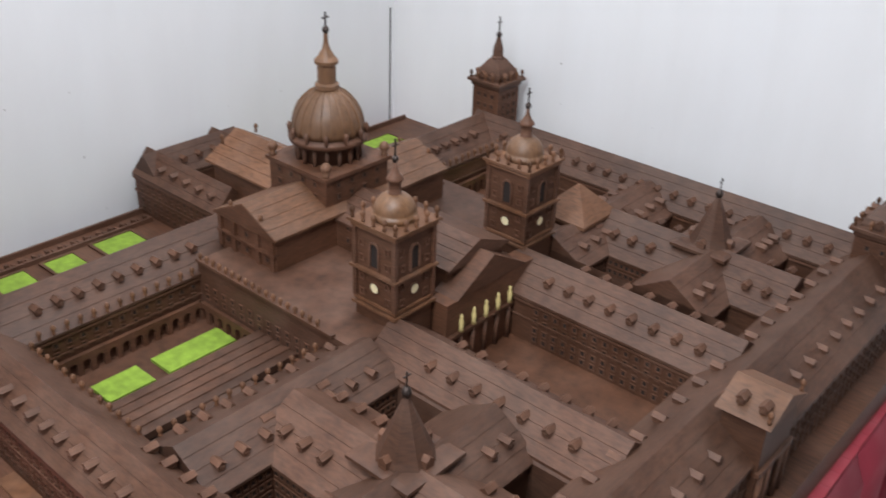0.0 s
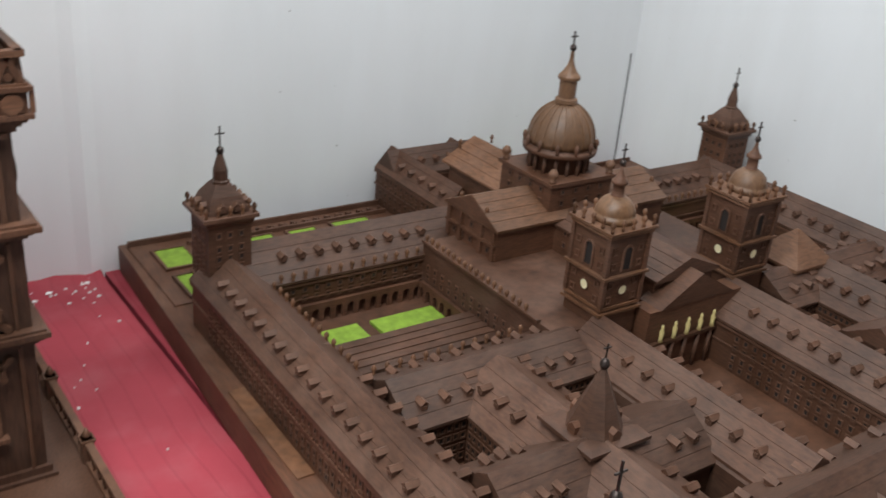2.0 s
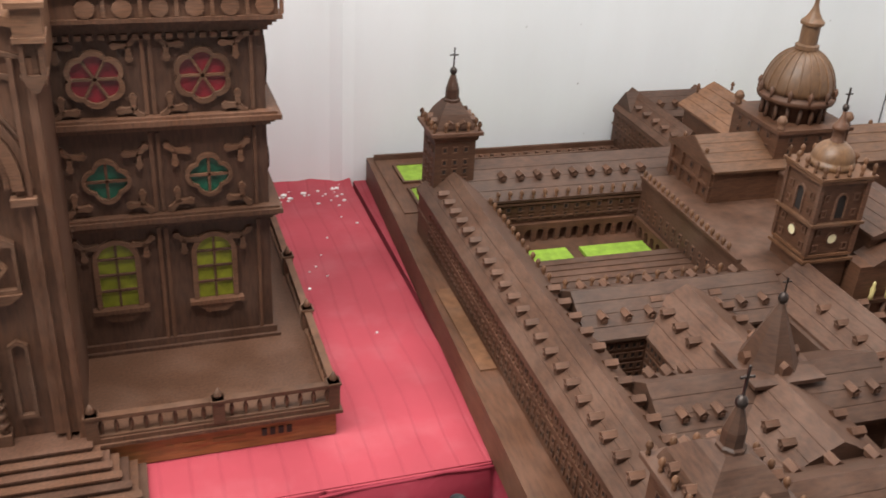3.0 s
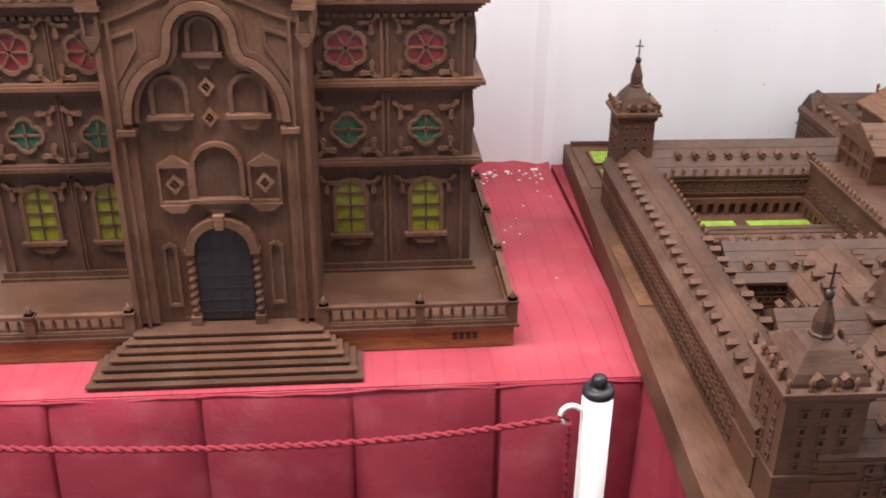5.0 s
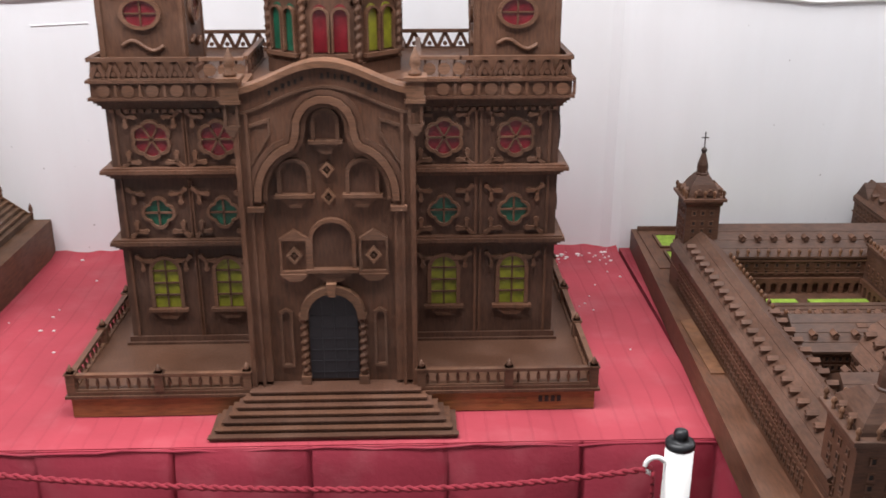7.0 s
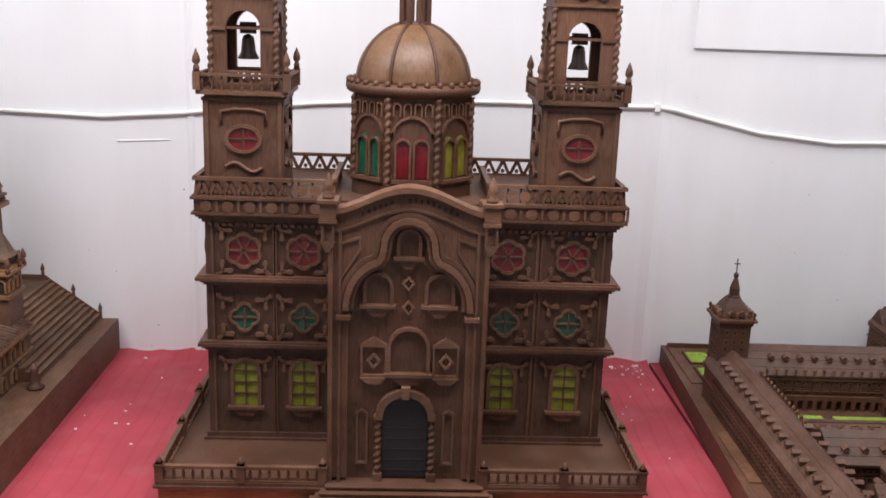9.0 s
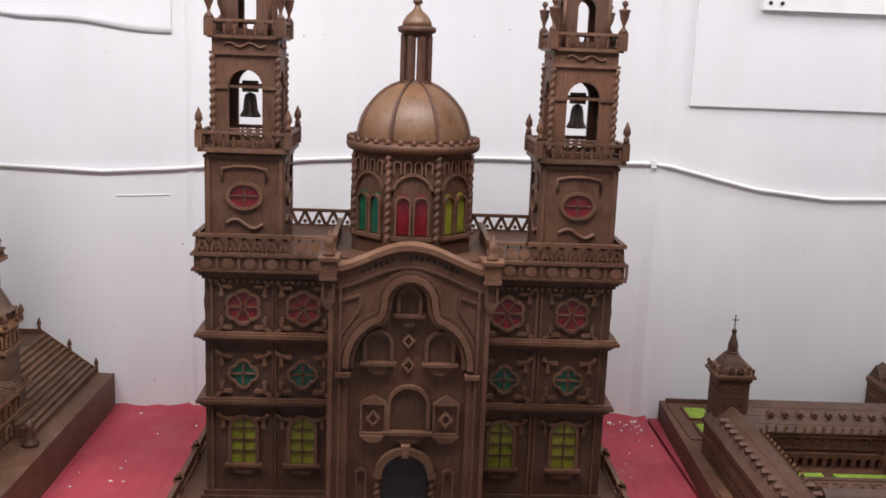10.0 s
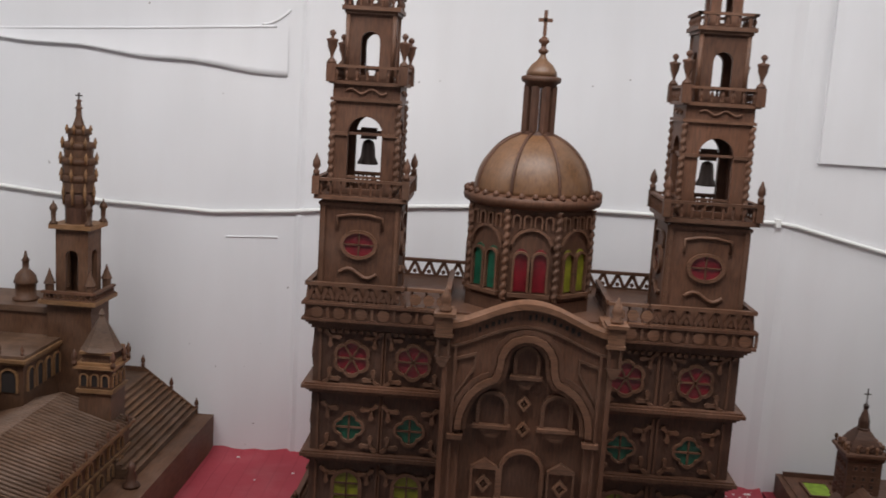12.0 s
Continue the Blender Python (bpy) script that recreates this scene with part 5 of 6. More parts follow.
def bell_tower(tx, ty):
    h1, h2, h3 = .0865, .073, .051
    t = part("bell_tower", Build().box(tx - h1, tx + h1, ty - h1, ty + h1, RZ, 1.650), M_CH2, church, "square wooden bell tower in stepped stages")
    def ring(hh, z0, z1, o, mat=M_CH2):
        part("cornice", Build().box(tx - hh - o, tx + hh + o, ty - hh - o, ty + hh + o, z0, z1), mat, t)
    ring(h1, RZ, RZ + .012, .008)
    ring(h1, 1.630, 1.637, .006)
    ring(h1, 1.644, 1.654, .016, M_CHT)
    for a in range(4):
        m = Matrix.Translation((tx, ty, 0)) @ Matrix.Rotation(a * math.pi / 2, 4, "Z")
        # stage one: oval window with scrolls
        fr = Build().band(circle(0, 1.545, .026, 28, 1.3), circle(0, 1.545, .033, 28, 1.28), "y", -h1 - .008, -h1)
        w = part("window", Build().add(fr, m), M_CHT, t)
        part("pane", Build().add(Build().prism(circle(0, 1.545, .0265, 28, 1.3), "y", -h1 - .0015, -h1), m), M_RED, w)
        bars = Build().box(-.0018, .0018, -h1 - .005, -h1 - .001, 1.52, 1.57)
        bars.box(-.034, .034, -h1 - .005, -h1 - .001, 1.5435, 1.5465)
        part("glazing_bar", Build().add(bars, m), M_CH2, w)
        sc = Build()
        sc.tube([(-.042 + .084 * i / 24, -h1 - .003, 1.480 + .010 * math.sin(i / 24 * 2 * math.pi)) for i in range(25)], .0048, 6)
        lm = Build().tube([(-.05, -h1 - .003, 1.578), (-.05, -h1 - .003, 1.606), (-.02, -h1 - .003, 1.612), (.02, -h1 - .003, 1.612), (.05, -h1 - .003, 1.606), (.05, -h1 - .003, 1.578)], .004, 6)
        part("scroll", Build().add(sc, m), M_CHT, t)
        part("label_moulding", Build().add(lm, m), M_CHT, t)
        for sx in (-1, 1):
            part("edge_strip", Build().add(Build().box(sx * .082 - .004, sx * .082 + .004, -h1 - .004, -h1, RZ + .012, 1.63), m), M_CHT, t)
        # balcony one
        bb1 = h1 + .013
        for i in range(9):
            f = -bb1 + 2 * bb1 * (i + .5) / 9
            part("baluster", SPINDLE, None, t, at=m @ Matrix.Translation((f, -bb1, 1.654)))
        part("rail", Build().add(Build().box(-bb1 - .006, bb1 + .006, -bb1 - .006, -bb1 + .006, 1.685, 1.691), m), M_CHT, t)
        o = m @ Vector((-bb1, -bb1, 0))
        part("post", Build().box(o.x - .008, o.x + .008, o.y - .008, o.y + .008, 1.654, 1.694), M_CHT, t)
        pine(t, o.x, o.y, 1.694)
        # stage two: open belfry
        part("belfry_wall", Build().add(arch_plate(-h2 + .0145 * (a % 2), h2 - .0145 * (a % 2), 1.654, 1.862, 0, .038, 1.668, 1.790, -h2, -h2 + .014), m), M_CH2, t)
        part("impost", Build().add(Build().box(-h2 - .004, -.038, -h2 - .005, -h2 + .004, 1.785, 1.793), m), M_CHT, t)
        part("impost", Build().add(Build().box(.038, h2 + .004, -h2 - .005, -h2 + .004, 1.785, 1.793), m), M_CHT, t)
        part("tie_beam", Build().add(Build().box(-.038, .038, -h2 + .004, -h2 + .010, 1.787, 1.793), m), M_CH, t)
        tw = Build()
        tw.twist(-h2, -h2, 1.66, 1.858, .004, .0082, 11)
        part("twisted_column", Build().add(tw, m), M_CHT, t)
        for i in range(4):
            part("baluster", SPINDLE, None, t, at=m @ Matrix.Translation((-.028 + i * .0187, -h2 + .008, 1.668)) @ Matrix.Diagonal((.8, .8, .75, 1)))
        part("rail", Build().add(Build().box(-.038, .038, -h2 + .003, -h2 + .012, 1.691, 1.696), m), M_CHT, t)
        # frieze and balcony two
        fz = Build().tube([(-.045 + .09 * i / 20, -h2 - .004, 1.882 + .005 * math.sin(i / 20 * 4 * math.pi)) for i in range(21)], .0026, 5)
        part("scroll", Build().add(fz, m), M_CHT, t)
        b2 = h2 + .006
        for i in range(7):
            f = -b2 + 2 * b2 * (i + .5) / 7
            part("baluster", SPINDLE, None, t, at=m @ Matrix.Translation((f, -b2, 1.904)) @ Matrix.Diagonal((1.1, 1.1, .9, 1)))
        part("rail", Build().add(Build().box(-b2 - .006, b2 + .006, -b2 - .005, -b2 + .005, 1.932, 1.938), m), M_CHT, t)
        o = m @ Vector((-b2, -b2, 0))
        part("post", Build().box(o.x - .010, o.x + .010, o.y - .010, o.y + .010, 1.90, 1.940), M_CH2, t)
        urn(t, o.x, o.y, 1.940)
        # stage three: upper lantern
        part("upper_wall", Build().add(arch_plate(-h3 + .0125 * (a % 2), h3 - .0125 * (a % 2), 1.902, 2.052, 0, .021, 1.918, 1.992, -h3, -h3 + .012), m), M_CH2, t)
        part("edge_strip", Build().add(Build().lathe(-h3, -h3, [(.005, 1.905), (.005, 2.05)], 8), m), M_CHT, t)
        b3 = h3 + .008
        for i in range(5):
            f = -b3 + 2 * b3 * (i + .5) / 5
            part("baluster", SPINDLE, None, t, at=m @ Matrix.Translation((f, -b3, 2.066)) @ Matrix.Diagonal((1.1, 1.1, .8, 1)))
        part("rail", Build().add(Build().box(-b3 - .005, b3 + .005, -b3 - .005, -b3 + .005, 2.090, 2.096), m), M_CHT, t)
        part("top_wall", Build().add(arch_plate(-.034 + .0105 * (a % 2), .034 - .0105 * (a % 2), 2.066, 2.17, 0, .012, 2.075, 2.135, -.034, -.024), m), M_CH2, t)
    ring(h2, 1.860, 1.867, .006, M_CHT)
    ring(h2, 1.865, 1.897, .001)
    ring(h2, 1.896, 1.904, .010, M_CHT)
    ring(h3, 2.050, 2.058, .007, M_CHT)
    ring(h3, 2.057, 2.066, .013, M_CHT)
    cap = Build().lathe(tx, ty, [(.044, 2.17), (.044, 2.178), (.030, 2.20), (.012, 2.23), (.003, 2.25)], 8, False)
    part("cap", cap, M_CH2, t)
    bell = Build().lathe(tx, ty, [(.004, 1.775), (.012, 1.77), (.0145, 1.76), (.017, 1.735), (.024, 1.722), (.024, 1.719)], 20)
    bl = part("bell", bell, M_METAL, t, "dark metal bell")
    part("headstock", Build().box(tx - .018, tx + .018, ty - .007, ty + .007, 1.776, 1.802), M_CH, bl)
    part("axle", Build().box(tx - h2 + .01, tx + h2 - .01, ty - .002, ty + .002, 1.787, 1.791), M_CH, bl)


TY = 0.205 + .0865
bell_tower(-0.381, TY)
bell_tower(0.386, TY)

# ---------- stanchion and rope ----------
SX, SY = 0.622, -0.385
post_t = thing("stanchion", (SX, SY, 0), "white barrier post with a black cap and a rope hook", "stanchion")
pl = Build().lathe(SX, SY, [(.0245, 0.02), (.0245, 0.885)], 28)
part("pole", pl, M_WHITE, post_t)
part("foot", Build().lathe(SX, SY, [(.16, 0.0), (.16, .015), (.15, .03), (.04, .05), (.027, .06)], 32), M_BLACK, post_t)
capb = Build().lathe(SX, SY, [(.0255, 0.880), (.0258, 0.887), (.024, 0.891), (.018, 0.893), (.010, 0.894), (.0125, 0.899), (.013, 0.905), (.011, 0.911), (.006, 0.914)], 28)
part("cap", capb, M_BLACK, post_t, "black plastic cap with a knob")
hk = Build()
hk.tube([(SX - .022, SY - .004, .852)] + [(SX - .042 + .017 * math.cos(a), SY - .006, .846 + .017 * math.sin(a)) for a in [0.6 + i * 0.42 for i in range(10)]], .0045, 8)
part("hook", hk, M_WHITE, post_t, "white curled rope hook")


def twisted(pts, r, turns=160):
    """A rope of two strands wound round each other."""
    b = Build()
    P = [Vector(p) for p in pts]
    n = 260
    L = [0.0]
    for a, c in zip(P, P[1:]):
        L.append(L[-1] + (c - a).length)
    def at(s):
        k = max(i for i in range(len(L) - 1) if L[i] <= s + 1e-9)
        return P[k].lerp(P[k + 1], (s - L[k]) / max(1e-9, L[k + 1] - L[k]))
    for ph in (0, math.pi):
        line = []
        for i in range(n + 1):
            s = L[-1] * i / n
            a = ph + s * turns
            line.append(at(s) + Vector((0.3 * math.cos(a), math.cos(a), math.sin(a))) * r * .55)
        b.tube(line, r * .62, 6)
    return b


rope_pts = [(-2.0 + (SX - .045 + 2.0) * i / 40, SY - .006) for i in range(41)]
rope_pts = [(x, y, 0.808 + (0.18 if x > 0.15 else 0.09) * (x - 0.15) ** 2) for x, y in rope_pts]
rp = new("rope", twisted(rope_pts, .0058).mesh("rope", M_ROPE))
tagged(rp, "thin red twisted barrier rope sagging from the post hook", "rope")
hang = [(SX - .046 + .014 * math.sin(i / 20 * 1.4), SY - .012, 0.836 - .815 * i / 20) for i in range(21)]
rp2 = new("rope", twisted(hang, .0062).mesh("rope", M_ROPE))
tagged(rp2, "red rope end hanging down beside the white post", "rope")

# ---------- wall fittings ----------
cab = [(-1.9, 1.548), (-1.57, 1.536), (-1.25, 1.509), (-0.92, 1.499), (-0.68, 1.516), (-0.5, 1.536), (-0.29, 1.556), (0.0, 1.574), (0.3, 1.577), (0.55, 1.574), (0.74, 1.576), (0.80, 1.569), (0.91, 1.543), (1.07, 1.507), (1.3, 1.483), (1.48, 1.488), (1.8, 1.50), (2.1, 1.52), (2.40, 1.54)]
cb = Build().tube([(x, WALL_Y - .008, z) for x, z in cab], .0062, 8)
cable = new("wall_cable", cb.mesh("wall_cable", M_WHITE))
tagged(cable, "white-painted cable clipped along the wall", "cable")
tagged(new("cable_clip", Build().box(0.738, 0.753, WALL_Y - .02, WALL_Y, 1.564, 1.587).mesh("cable_clip", M_WHITE)), "small white cable clip on the wall seam", "cable clip")

fan = thing("ventilation_panel", (1.2, WALL_Y, 2.0), "white square wall panel with a round extractor fan", "ventilator")
panel = Build().box(0.842, 1.66, WALL_Y - .012, WALL_Y, 1.756, 2.56)
part("back_panel", panel, M_PAINT, fan)
ring_sq = resample([(1.03, 2.045), (1.03, 2.515), (1.50, 2.515), (1.50, 2.045), (1.03, 2.045)], 49)[:-1]
cc = []
for x, z in ring_sq:
    a = math.atan2(z - 2.28, x - 1.265)
    cc.append((1.265 + .165 * math.cos(a), 2.28 + .165 * math.sin(a)))
part("fan_frame", Build().band(cc, ring_sq, "y", WALL_Y - .035, WALL_Y - .012), M_WHITE, fan, "white square fan frame")
# dark disc paints the shade inside the duct
part("fan_duct_shade", Build().prism(circle(1.265, 2.28, .165, 32), "y", WALL_Y - .016, WALL_Y - .012), M_DARK, fan)
for k in range(5):
    a = 2 * math.pi * k / 5 + .3
    m = Matrix.Translation((1.265, WALL_Y - .022, 2.28)) @ Matrix.Rotation(-a, 4, "Y") @ Matrix.Rotation(radians(20), 4, "X")
    part("fan_blade", Build().add(Build().prism([(.03, -.02), (.15, -.045), (.155, .03), (.03, .018)], "y", -.001, .001), m), M_METAL, fan)
part("fan_hub", Build().prism(circle(1.265, 2.28, .035, 16), "y", WALL_Y - .03, WALL_Y - .018), M_METAL, fan)
for x, z in ((1.05, 2.065), (1.085, 2.065), (1.48, 2.065)):
    part("screw", Build().prism(circle(x, z, .006, 10), "y", WALL_Y - .038, WALL_Y - .034), M_METAL, fan)

# loose folds of the wall sheeting, high on the left
fold = Build()
nU, nV = 40, 8
fv = []
for j in range(nV + 1):
    for i in range(nU + 1):
        f, g = i / nU, j / nV
        x = -1.75 + 1.04 * f
        zt = 2.0 + .055 * f + .006 * math.sin(f * 9)
        zb = 1.985 - .075 * f ** 1.3 + .004 * math.sin(f * 19)
        y = WALL_Y - .001 - (.003 + .011 * (g ** 2)) * (1 - .6 * f ** 6)
        fv.append((x, y, zt + (zb - zt) * g))
base_n = len(fv)
ff2 = [(j * (nU + 1) + i, j * (nU + 1) + i + 1, (j + 1) * (nU + 1) + i + 1, (j + 1) * (nU + 1) + i) for j in range(nV) for i in range(nU)]
fv += [(x, WALL_Y, z) for x, y, z in fv[nV * (nU + 1):base_n]]
ff2 += [(nV * (nU + 1) + i, nV * (nU + 1) + i + 1, base_n + i + 1, base_n + i) for i in range(nU)]
fold.face_set(fv, ff2, True)
structure("trim_3", fold, M_PAINT, "loose drooping fold of white wall sheeting", "wall fold")
structure("trim_5", Build().tube([(-1.75 + .0335 * i, WALL_Y - .003, 1.992 + .0019 * i + .0003 * max(0, i - 18)) for i in range(31)], .0042, 6), M_PAINT, "long creased lip of the white wall sheeting", "wall crease")
structure("trim_6", Build().tube([(-0.79 + .012 * i, WALL_Y - .002, 2.057 + .0009 * i * i) for i in range(8)], .0035, 6), M_PAINT, "short upturned crease of the white sheeting", "wall crease")
structure("trim_4", Build().tube([(-0.88 + .012 * i, WALL_Y - .001, 1.425 + .0006 * i) for i in range(14)], .0025, 5), M_PAINT, "short crease in the white wall sheeting", "wall crease")

M_CATH = wood("cathedral_wood", (0.088, 0.041, 0.021), dusty=0.2, grain=(40, 40, 7))
M_CATH_TRIM = wood("cathedral_trim", (0.20, 0.105, 0.047), dusty=0.25)
M_CATH_ROOF = wood("cathedral_roof", (0.105, 0.058, 0.035), dusty=0.4)
M_CATH_STAIR = wood("cathedral_stair", (0.135, 0.072, 0.038), dusty=0.35)
M_CATH_BASE = wood("cathedral_base", (0.115, 0.055, 0.030), dusty=0.35, grain=(25, 5, 25))
# ---------- cathedral model beyond the church ----------
cat = thing("cathedral_model", (-1.4, 0.4, TOP), "brown wooden cathedral model with a tiered tower", "scale model")
part("base_board", Build().box(-2.15, -0.905, -0.12, 0.945, TOP + .002, 0.862), M_CATH_BASE, cat, "thick brown wooden base")
# long flight of steps
for i in range(11):
    x0 = -1.125 + i * .0148
    z1 = 0.985 - i * .0106
    part("stair", Build().box(x0, x0 + .016, 0.40, 0.93, 0.862, z1), M_CATH_ROOF, cat)
    part("nosing", Build().box(x0 + .010, x0 + .018, 0.40, 0.93, z1 - .002, z1 + .001), M_CATH_STAIR, cat)
part("ramp_wall", Build().prism([(-1.32, 0.862), (-0.955, 0.862), (-0.955, 0.875), (-1.125, 1.0), (-1.32, 1.0)], "y", 0.93, 0.943), M_CATH_BASE, cat)
part("upper_terrace", Build().box(-2.1, -1.125, 0.62, 0.93, 0.862, 0.985), M_CATH_ROOF, cat)
for x, z in ((-0.96, 0.875), (-1.04, 0.935), (-1.13, 1.0), (-1.23, 1.0), (-1.36, 0.985)):
    pine(cat, x, 0.935, z, 0.75)


def slab_roof(x0, x1, y0, y1, ze, zr, n=26):
    """A gable roof running along y with rows of round tiles."""
    b = Build()
    stepped_roof(b, y0, y1, x0, x1, ze, zr, "y", 1, over=.012)
    r = part("roof", b, M_CATH_ROOF, cat, "tiled brown roof")
    cm = (x0 + x1) / 2
    tl = Build()
    k = int((y1 - y0) / .017)
    for i in range(k):
        y = y0 + (i + .5) * (y1 - y0) / k
        for xa in (x0 - .012, x1 + .012):
            tl.tube([(xa, y, ze + .003), (cm, y, zr + .003)], .0048, 6)
    tagged(part("roof_tiling", tl, M_CATH_ROOF, r), kind="stuff")
    return r


part("nave", Build().box(-1.62, -1.36, -0.05, 0.6, 0.862, 1.10), M_CATH, cat)
slab_roof(-1.64, -1.34, -0.06, 0.6, 1.10, 1.17)
aisle = part("aisle", Build().box(-1.36, -1.01, -0.06, 0.50, 0.862, 0.985), M_CATH, cat, "low brown aisle with small windows")
slab_roof(-1.36, -1.01, -0.06, 0.50, 0.988, 1.045)
part("cornice", Build().box(-1.37, -0.996, -0.075, 0.512, 0.977, 0.987), M_CATH_TRIM, aisle)
part("string_course", Build().box(-1.36, -1.004, -0.066, 0.505, 0.918, 0.924), M_CATH_TRIM, aisle)
for k in range(8):
    y = -0.02 + k * .065
    for z0, z1 in ((0.875, 0.908), (0.932, 0.965)):
        w = part("window", Build().band(arch_pts(y, .011, z0, z1 - .011), arch_pts(y, .016, z0, z1 - .011), "x", -1.011, -1.003, closed=False), M_CATH_TRIM, aisle)
        part("pane", Build().prism(arch_pts(y, .0112, z0, z1 - .011), "x", -1.011, -1.0085), M_DARK, w)
    pine(cat, -1.0, y + .03, 0.987, .55)


def tiered_tower(x, y, h, z0, k=1.0):
    t = part("tower", Build().box(x - h, x + h, y - h, y + h, 0.862, z0), M_CATH, cat, "square tower with tiered belfry")
    part("balcony", Build().box(x - h - .018, x + h + .018, y - h - .018, y + h + .018, z0, z0 + .012), M_CATH_TRIM, t)
    balustrade(t, (x - h - .01, y - h - .01), (x + h + .01, y - h - .01), 10, z0 + .012, .6)
    balustrade(t, (x + h + .01, y - h - .01), (x + h + .01, y + h + .01), 10, z0 + .012, .6)
    z = z0 + .012
    h2 = h * .73
    for a in range(4):
        m = Matrix.Translation((x, y, 0)) @ Matrix.Rotation(a * math.pi / 2, 4, "Z")
        part("belfry_wall", Build().add(arch_plate(-h2 + .0125 * (a % 2), h2 - .0125 * (a % 2), z, z + .15 * k, 0, h2 * .4, z + .02, z + .09 * k, -h2, -h2 + .012), m), M_CATH, t)
        o = m @ Vector((-h * .92, -h * .92, 0))
        part("pinnacle", Build().lathe(o.x, o.y, [(.017, z), (.017, z + .006), (.012, z + .01), (.012, z + .04), (.016, z + .043), (.013, z + .05), (.006, z + .068), (.001, z + .085)], 8, False), M_CATH, t)
    z += .15 * k
    part("cornice", Build().box(x - h2 - .014, x + h2 + .014, y - h2 - .014, y + h2 + .014, z, z + .012), M_CATH_TRIM, t)
    z += .012
    hh = h2 * .92
    for q in range(4):
        ux, uy = x + (h2 + .004) * (1, 1, -1, -1)[q], y + (h2 + .004) * (1, -1, -1, 1)[q]
        part("urn", Build().lathe(ux, uy, [(.011, z), (.011, z + .005), (.006, z + .01), (.007, z + .035), (.011, z + .042), (.009, z + .05), (.003, z + .058), (.001, z + .066)], 8), M_CATH, t)
    for i, (f, dz) in enumerate(((1.0, .088), (1.16, .05), (1.2, .045), (1.08, .042), (.78, .036))):
        part("tier", Build().lathe(x, y, [(hh * f * .86, z), (hh * f * .88, z + dz * .5), (hh * f * .98, z + dz * .66), (hh * f, z + dz * .78), (hh * f * .97, z + dz * .9), (hh * f * .8, z + dz), (hh * f * .7, z + dz * 1.02)], 16, False), M_CATH if i else M_CH, t)
        for q in range(8):
            a = math.pi * q / 4
            part("pinnacle", Build().lathe(x + hh * f * 1.02 * math.cos(a), y + hh * f * 1.02 * math.sin(a), [(.003, z + dz * .6), (.003, z + dz * .85), (.0055, z + dz * .95), (.0045, z + dz * 1.05), (.001, z + dz * 1.3)], 6), M_CATH_TRIM, t)
        z += dz
    part("spire", Build().lathe(x, y, [(hh * .46, z), (hh * .36, z + .012), (hh * .2, z + .032), (.008, z + .044), (.007, z + .052), (.011, z + .056), (.006, z + .06), (.005, z + .072), (.009, z + .075), (.002, z + .08)], 10), M_CATH, t)
    c = Build().box(x - .002, x + .002, y - .002, y + .002, z + .078, z + .098)
    c.box(x - .010, x + .010, y - .0015, y + .0015, z + .088, z + .0915)
    part("cross", c, M_METAL, t)


tiered_tower(-1.232, 0.70, .062, 1.254, 1.3)
# square corner chapel with a pyramid roof
CX0, CX1, CY0, CY1 = -1.122, -1.022, 0.42, 0.524
chapel = part("chapel", Build().box(CX0 + .008, CX1 - .008, CY0 + .008, CY1, 0.862, 1.142), M_CATH, cat)
part("cornice", Build().box(CX0 - .003, CX1 + .003, CY0 - .003, CY1 + .01, 1.142, 1.15).box(CX0 + .002, CX1 - .002, CY0 + .002, CY1 + .008, 1.15, 1.157), M_CATH_TRIM, chapel)
part("string_course", Build().box(CX0 + .002, CX1 - .002, CY0 + .002, CY1 + .004, 1.078, 1.088), M_CATH_TRIM, chapel)
part("attic", Build().box(CX0 + .014, CX1 - .014, CY0 + .014, CY1 - .004, 1.157, 1.178), M_CATH, chapel)
part("attic_cornice", Build().box(CX0 + .008, CX1 - .008, CY0 + .008, CY1 + .002, 1.178, 1.185), M_CATH_TRIM, chapel)
ccx, ccy = (CX0 + CX1) / 2, (CY0 + CY1) / 2
part("pyramid_roof", Build().lathe(ccx, ccy, [(.054, 1.185), (.046, 1.195), (.024, 1.238), (.008, 1.266), (.006, 1.272), (.009, 1.276), (.001, 1.29)], 8, False), M_CATH_ROOF, chapel)
for px, py in ((CX1, CY0), (CX1, CY1 - .03), (CX1, CY1), (CX0, CY0)):
    pine(cat, px, py, 1.15, 0.85)
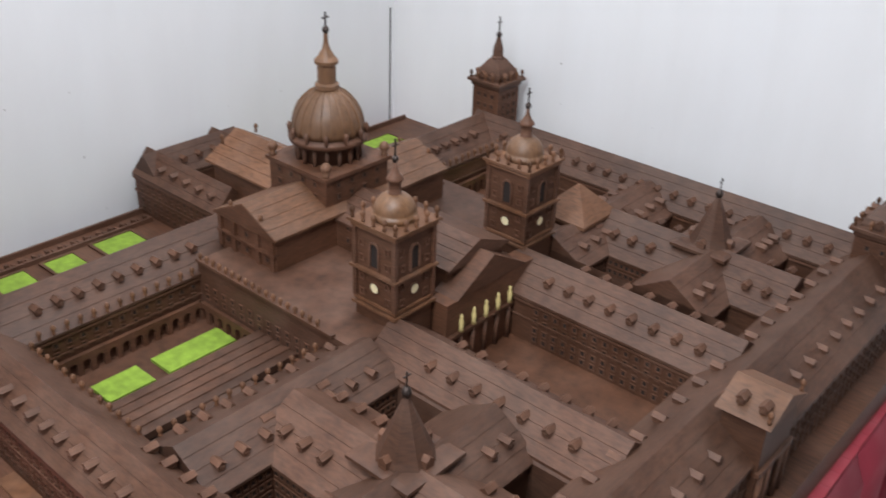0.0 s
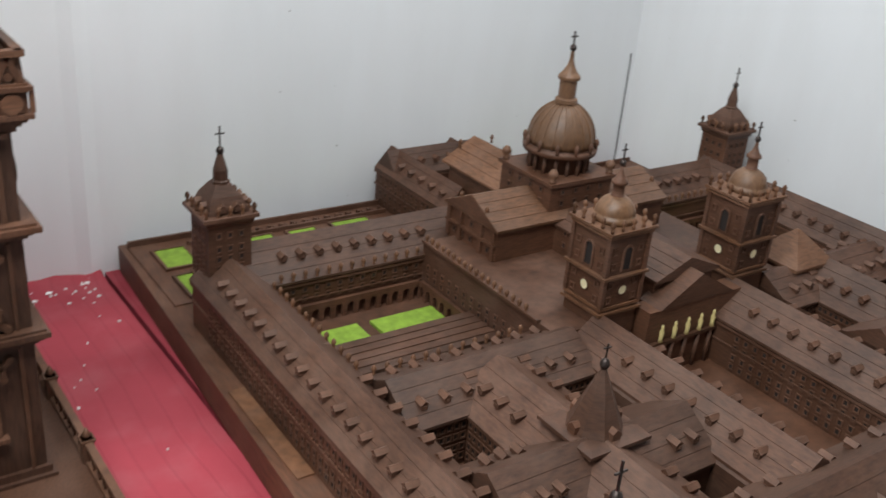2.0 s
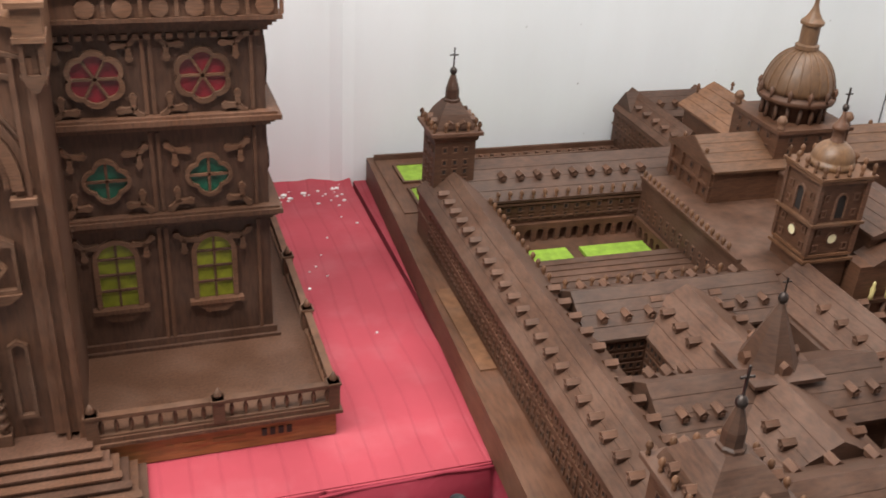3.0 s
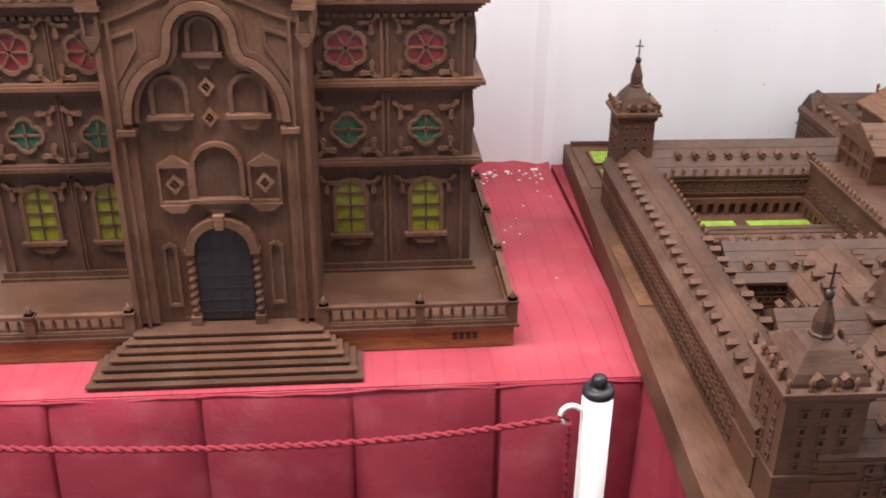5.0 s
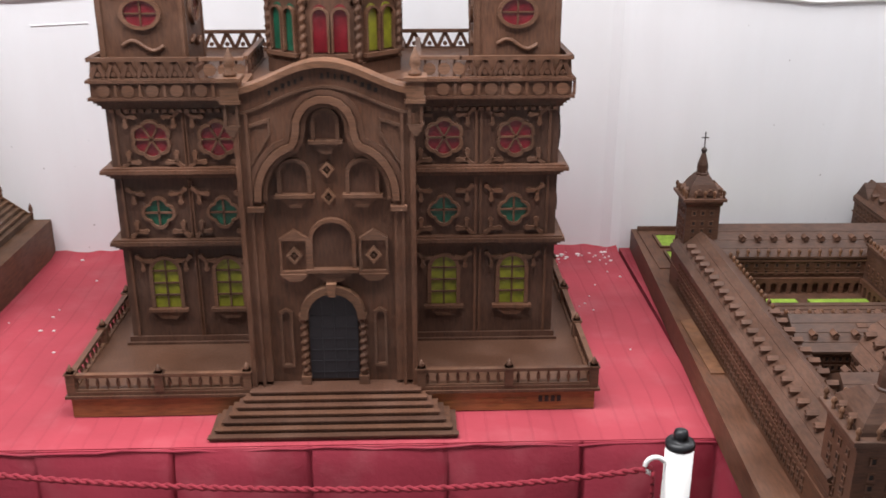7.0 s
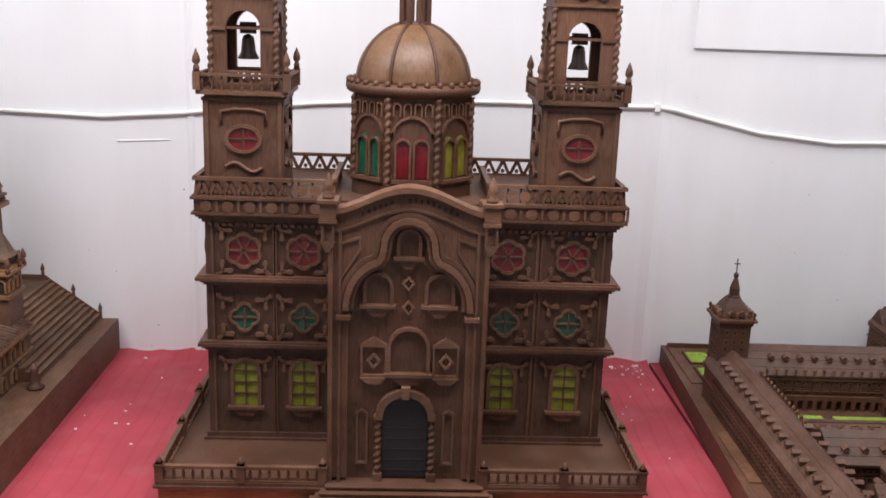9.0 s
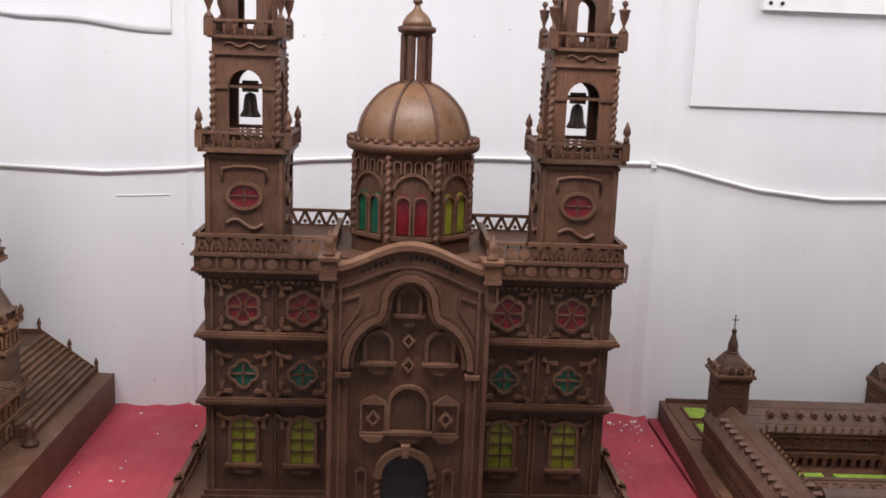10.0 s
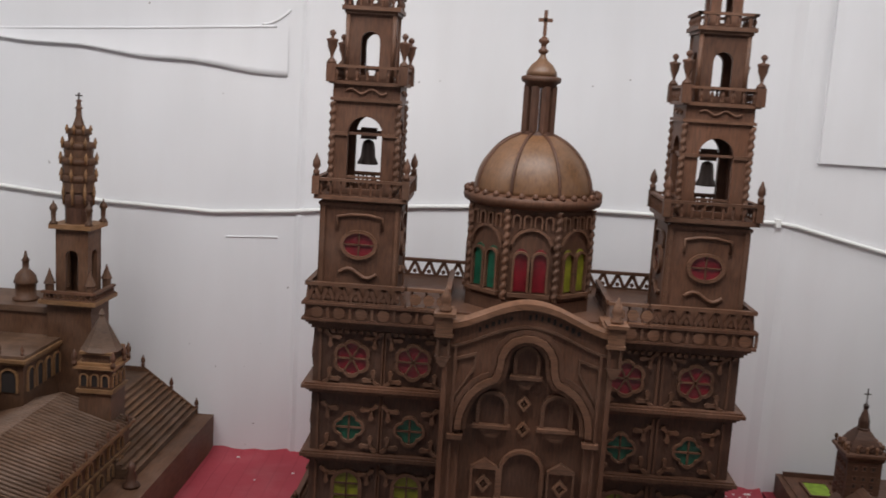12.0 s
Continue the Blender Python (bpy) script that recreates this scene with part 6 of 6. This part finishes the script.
for k in range(3):
    y = CY0 + .024 + k * .028
    w = part("window", Build().band(arch_pts(y, .008, 1.095, 1.118), arch_pts(y, .0115, 1.095, 1.118), "x", CX1 - .009, CX1 - .003, closed=False), M_CATH_TRIM, chapel)
    part("pane", Build().prism(arch_pts(y, .0082, 1.095, 1.118), "x", CX1 - .009, CX1 - .0065), M_DARK, w)
    x = CX0 + .022 + k * .028
    w = part("window", Build().band(arch_pts(x, .008, 1.095, 1.118), arch_pts(x, .0115, 1.095, 1.118), "y", CY0 + .003, CY0 + .009, closed=False), M_CATH_TRIM, chapel)
    part("pane", Build().prism(arch_pts(x, .0082, 1.095, 1.118), "y", CY0 + .0065, CY0 + .009), M_DARK, w)
# flat-roofed crossing arm with a deep cornice and blind arches
arm = part("transept", Build().box(-1.70, -1.262, 0.435, 0.66, 0.862, 1.142), M_CATH, cat)
part("cornice", Build().box(-1.71, -1.25, 0.42, 0.665, 1.142, 1.15).box(-1.705, -1.256, 0.427, 0.664, 1.134, 1.142), M_CATH_TRIM, arm)
part("flat_roof", Build().box(-1.70, -1.258, 0.43, 0.66, 1.15, 1.158), M_CATH_ROOF, arm)
for k in range(4):
    y = 0.47 + k * .05
    w = part("window", Build().band(arch_pts(y, .015, 1.06, 1.105), arch_pts(y, .019, 1.06, 1.105), "x", -1.263, -1.256, closed=False), M_CATH_TRIM, arm)
    part("pane", Build().prism(arch_pts(y, .0152, 1.06, 1.105), "x", -1.263, -1.2595), M_DARK, w)
    x = -1.30 - k * .07
    w = part("window", Build().band(arch_pts(x, .02, 1.06, 1.1), arch_pts(x, .025, 1.06, 1.1), "y", 0.429, 0.436, closed=False), M_CATH_TRIM, arm)
    part("pane", Build().prism(arch_pts(x, .0202, 1.06, 1.1), "y", 0.4325, 0.436), M_DARK, w)
    pine(cat, -1.27 - k * .06, 0.445, 1.158, 0.55)
# choir with a small domed turret
part("choir", Build().box(-1.85, -1.296, 0.655, 0.84, 0.862, 1.222), M_CATH, cat)
part("choir_roof", Build().box(-1.86, -1.296, 0.648, 0.85, 1.222, 1.238), M_CATH_ROOF, cat)
part("turret", Build().lathe(-1.394, 0.72, [(.036, 1.238), (.036, 1.246), (.028, 1.25), (.028, 1.285), (.033, 1.288), (.032, 1.294), (.026, 1.312), (.013, 1.326), (.009, 1.33), (.009, 1.35), (.012, 1.353), (.006, 1.362), (.002, 1.38)], 8), M_CATH, cat)
fg = Build().lathe(-0.95, 0.36, [(.022, 0.862), (.022, 0.87), (.012, 0.876), (.016, 0.89), (.009, 0.905), (.012, 0.915), (.004, 0.93)], 8)
part("statuette", fg, M_CH, cat, "small dark carved ornament")
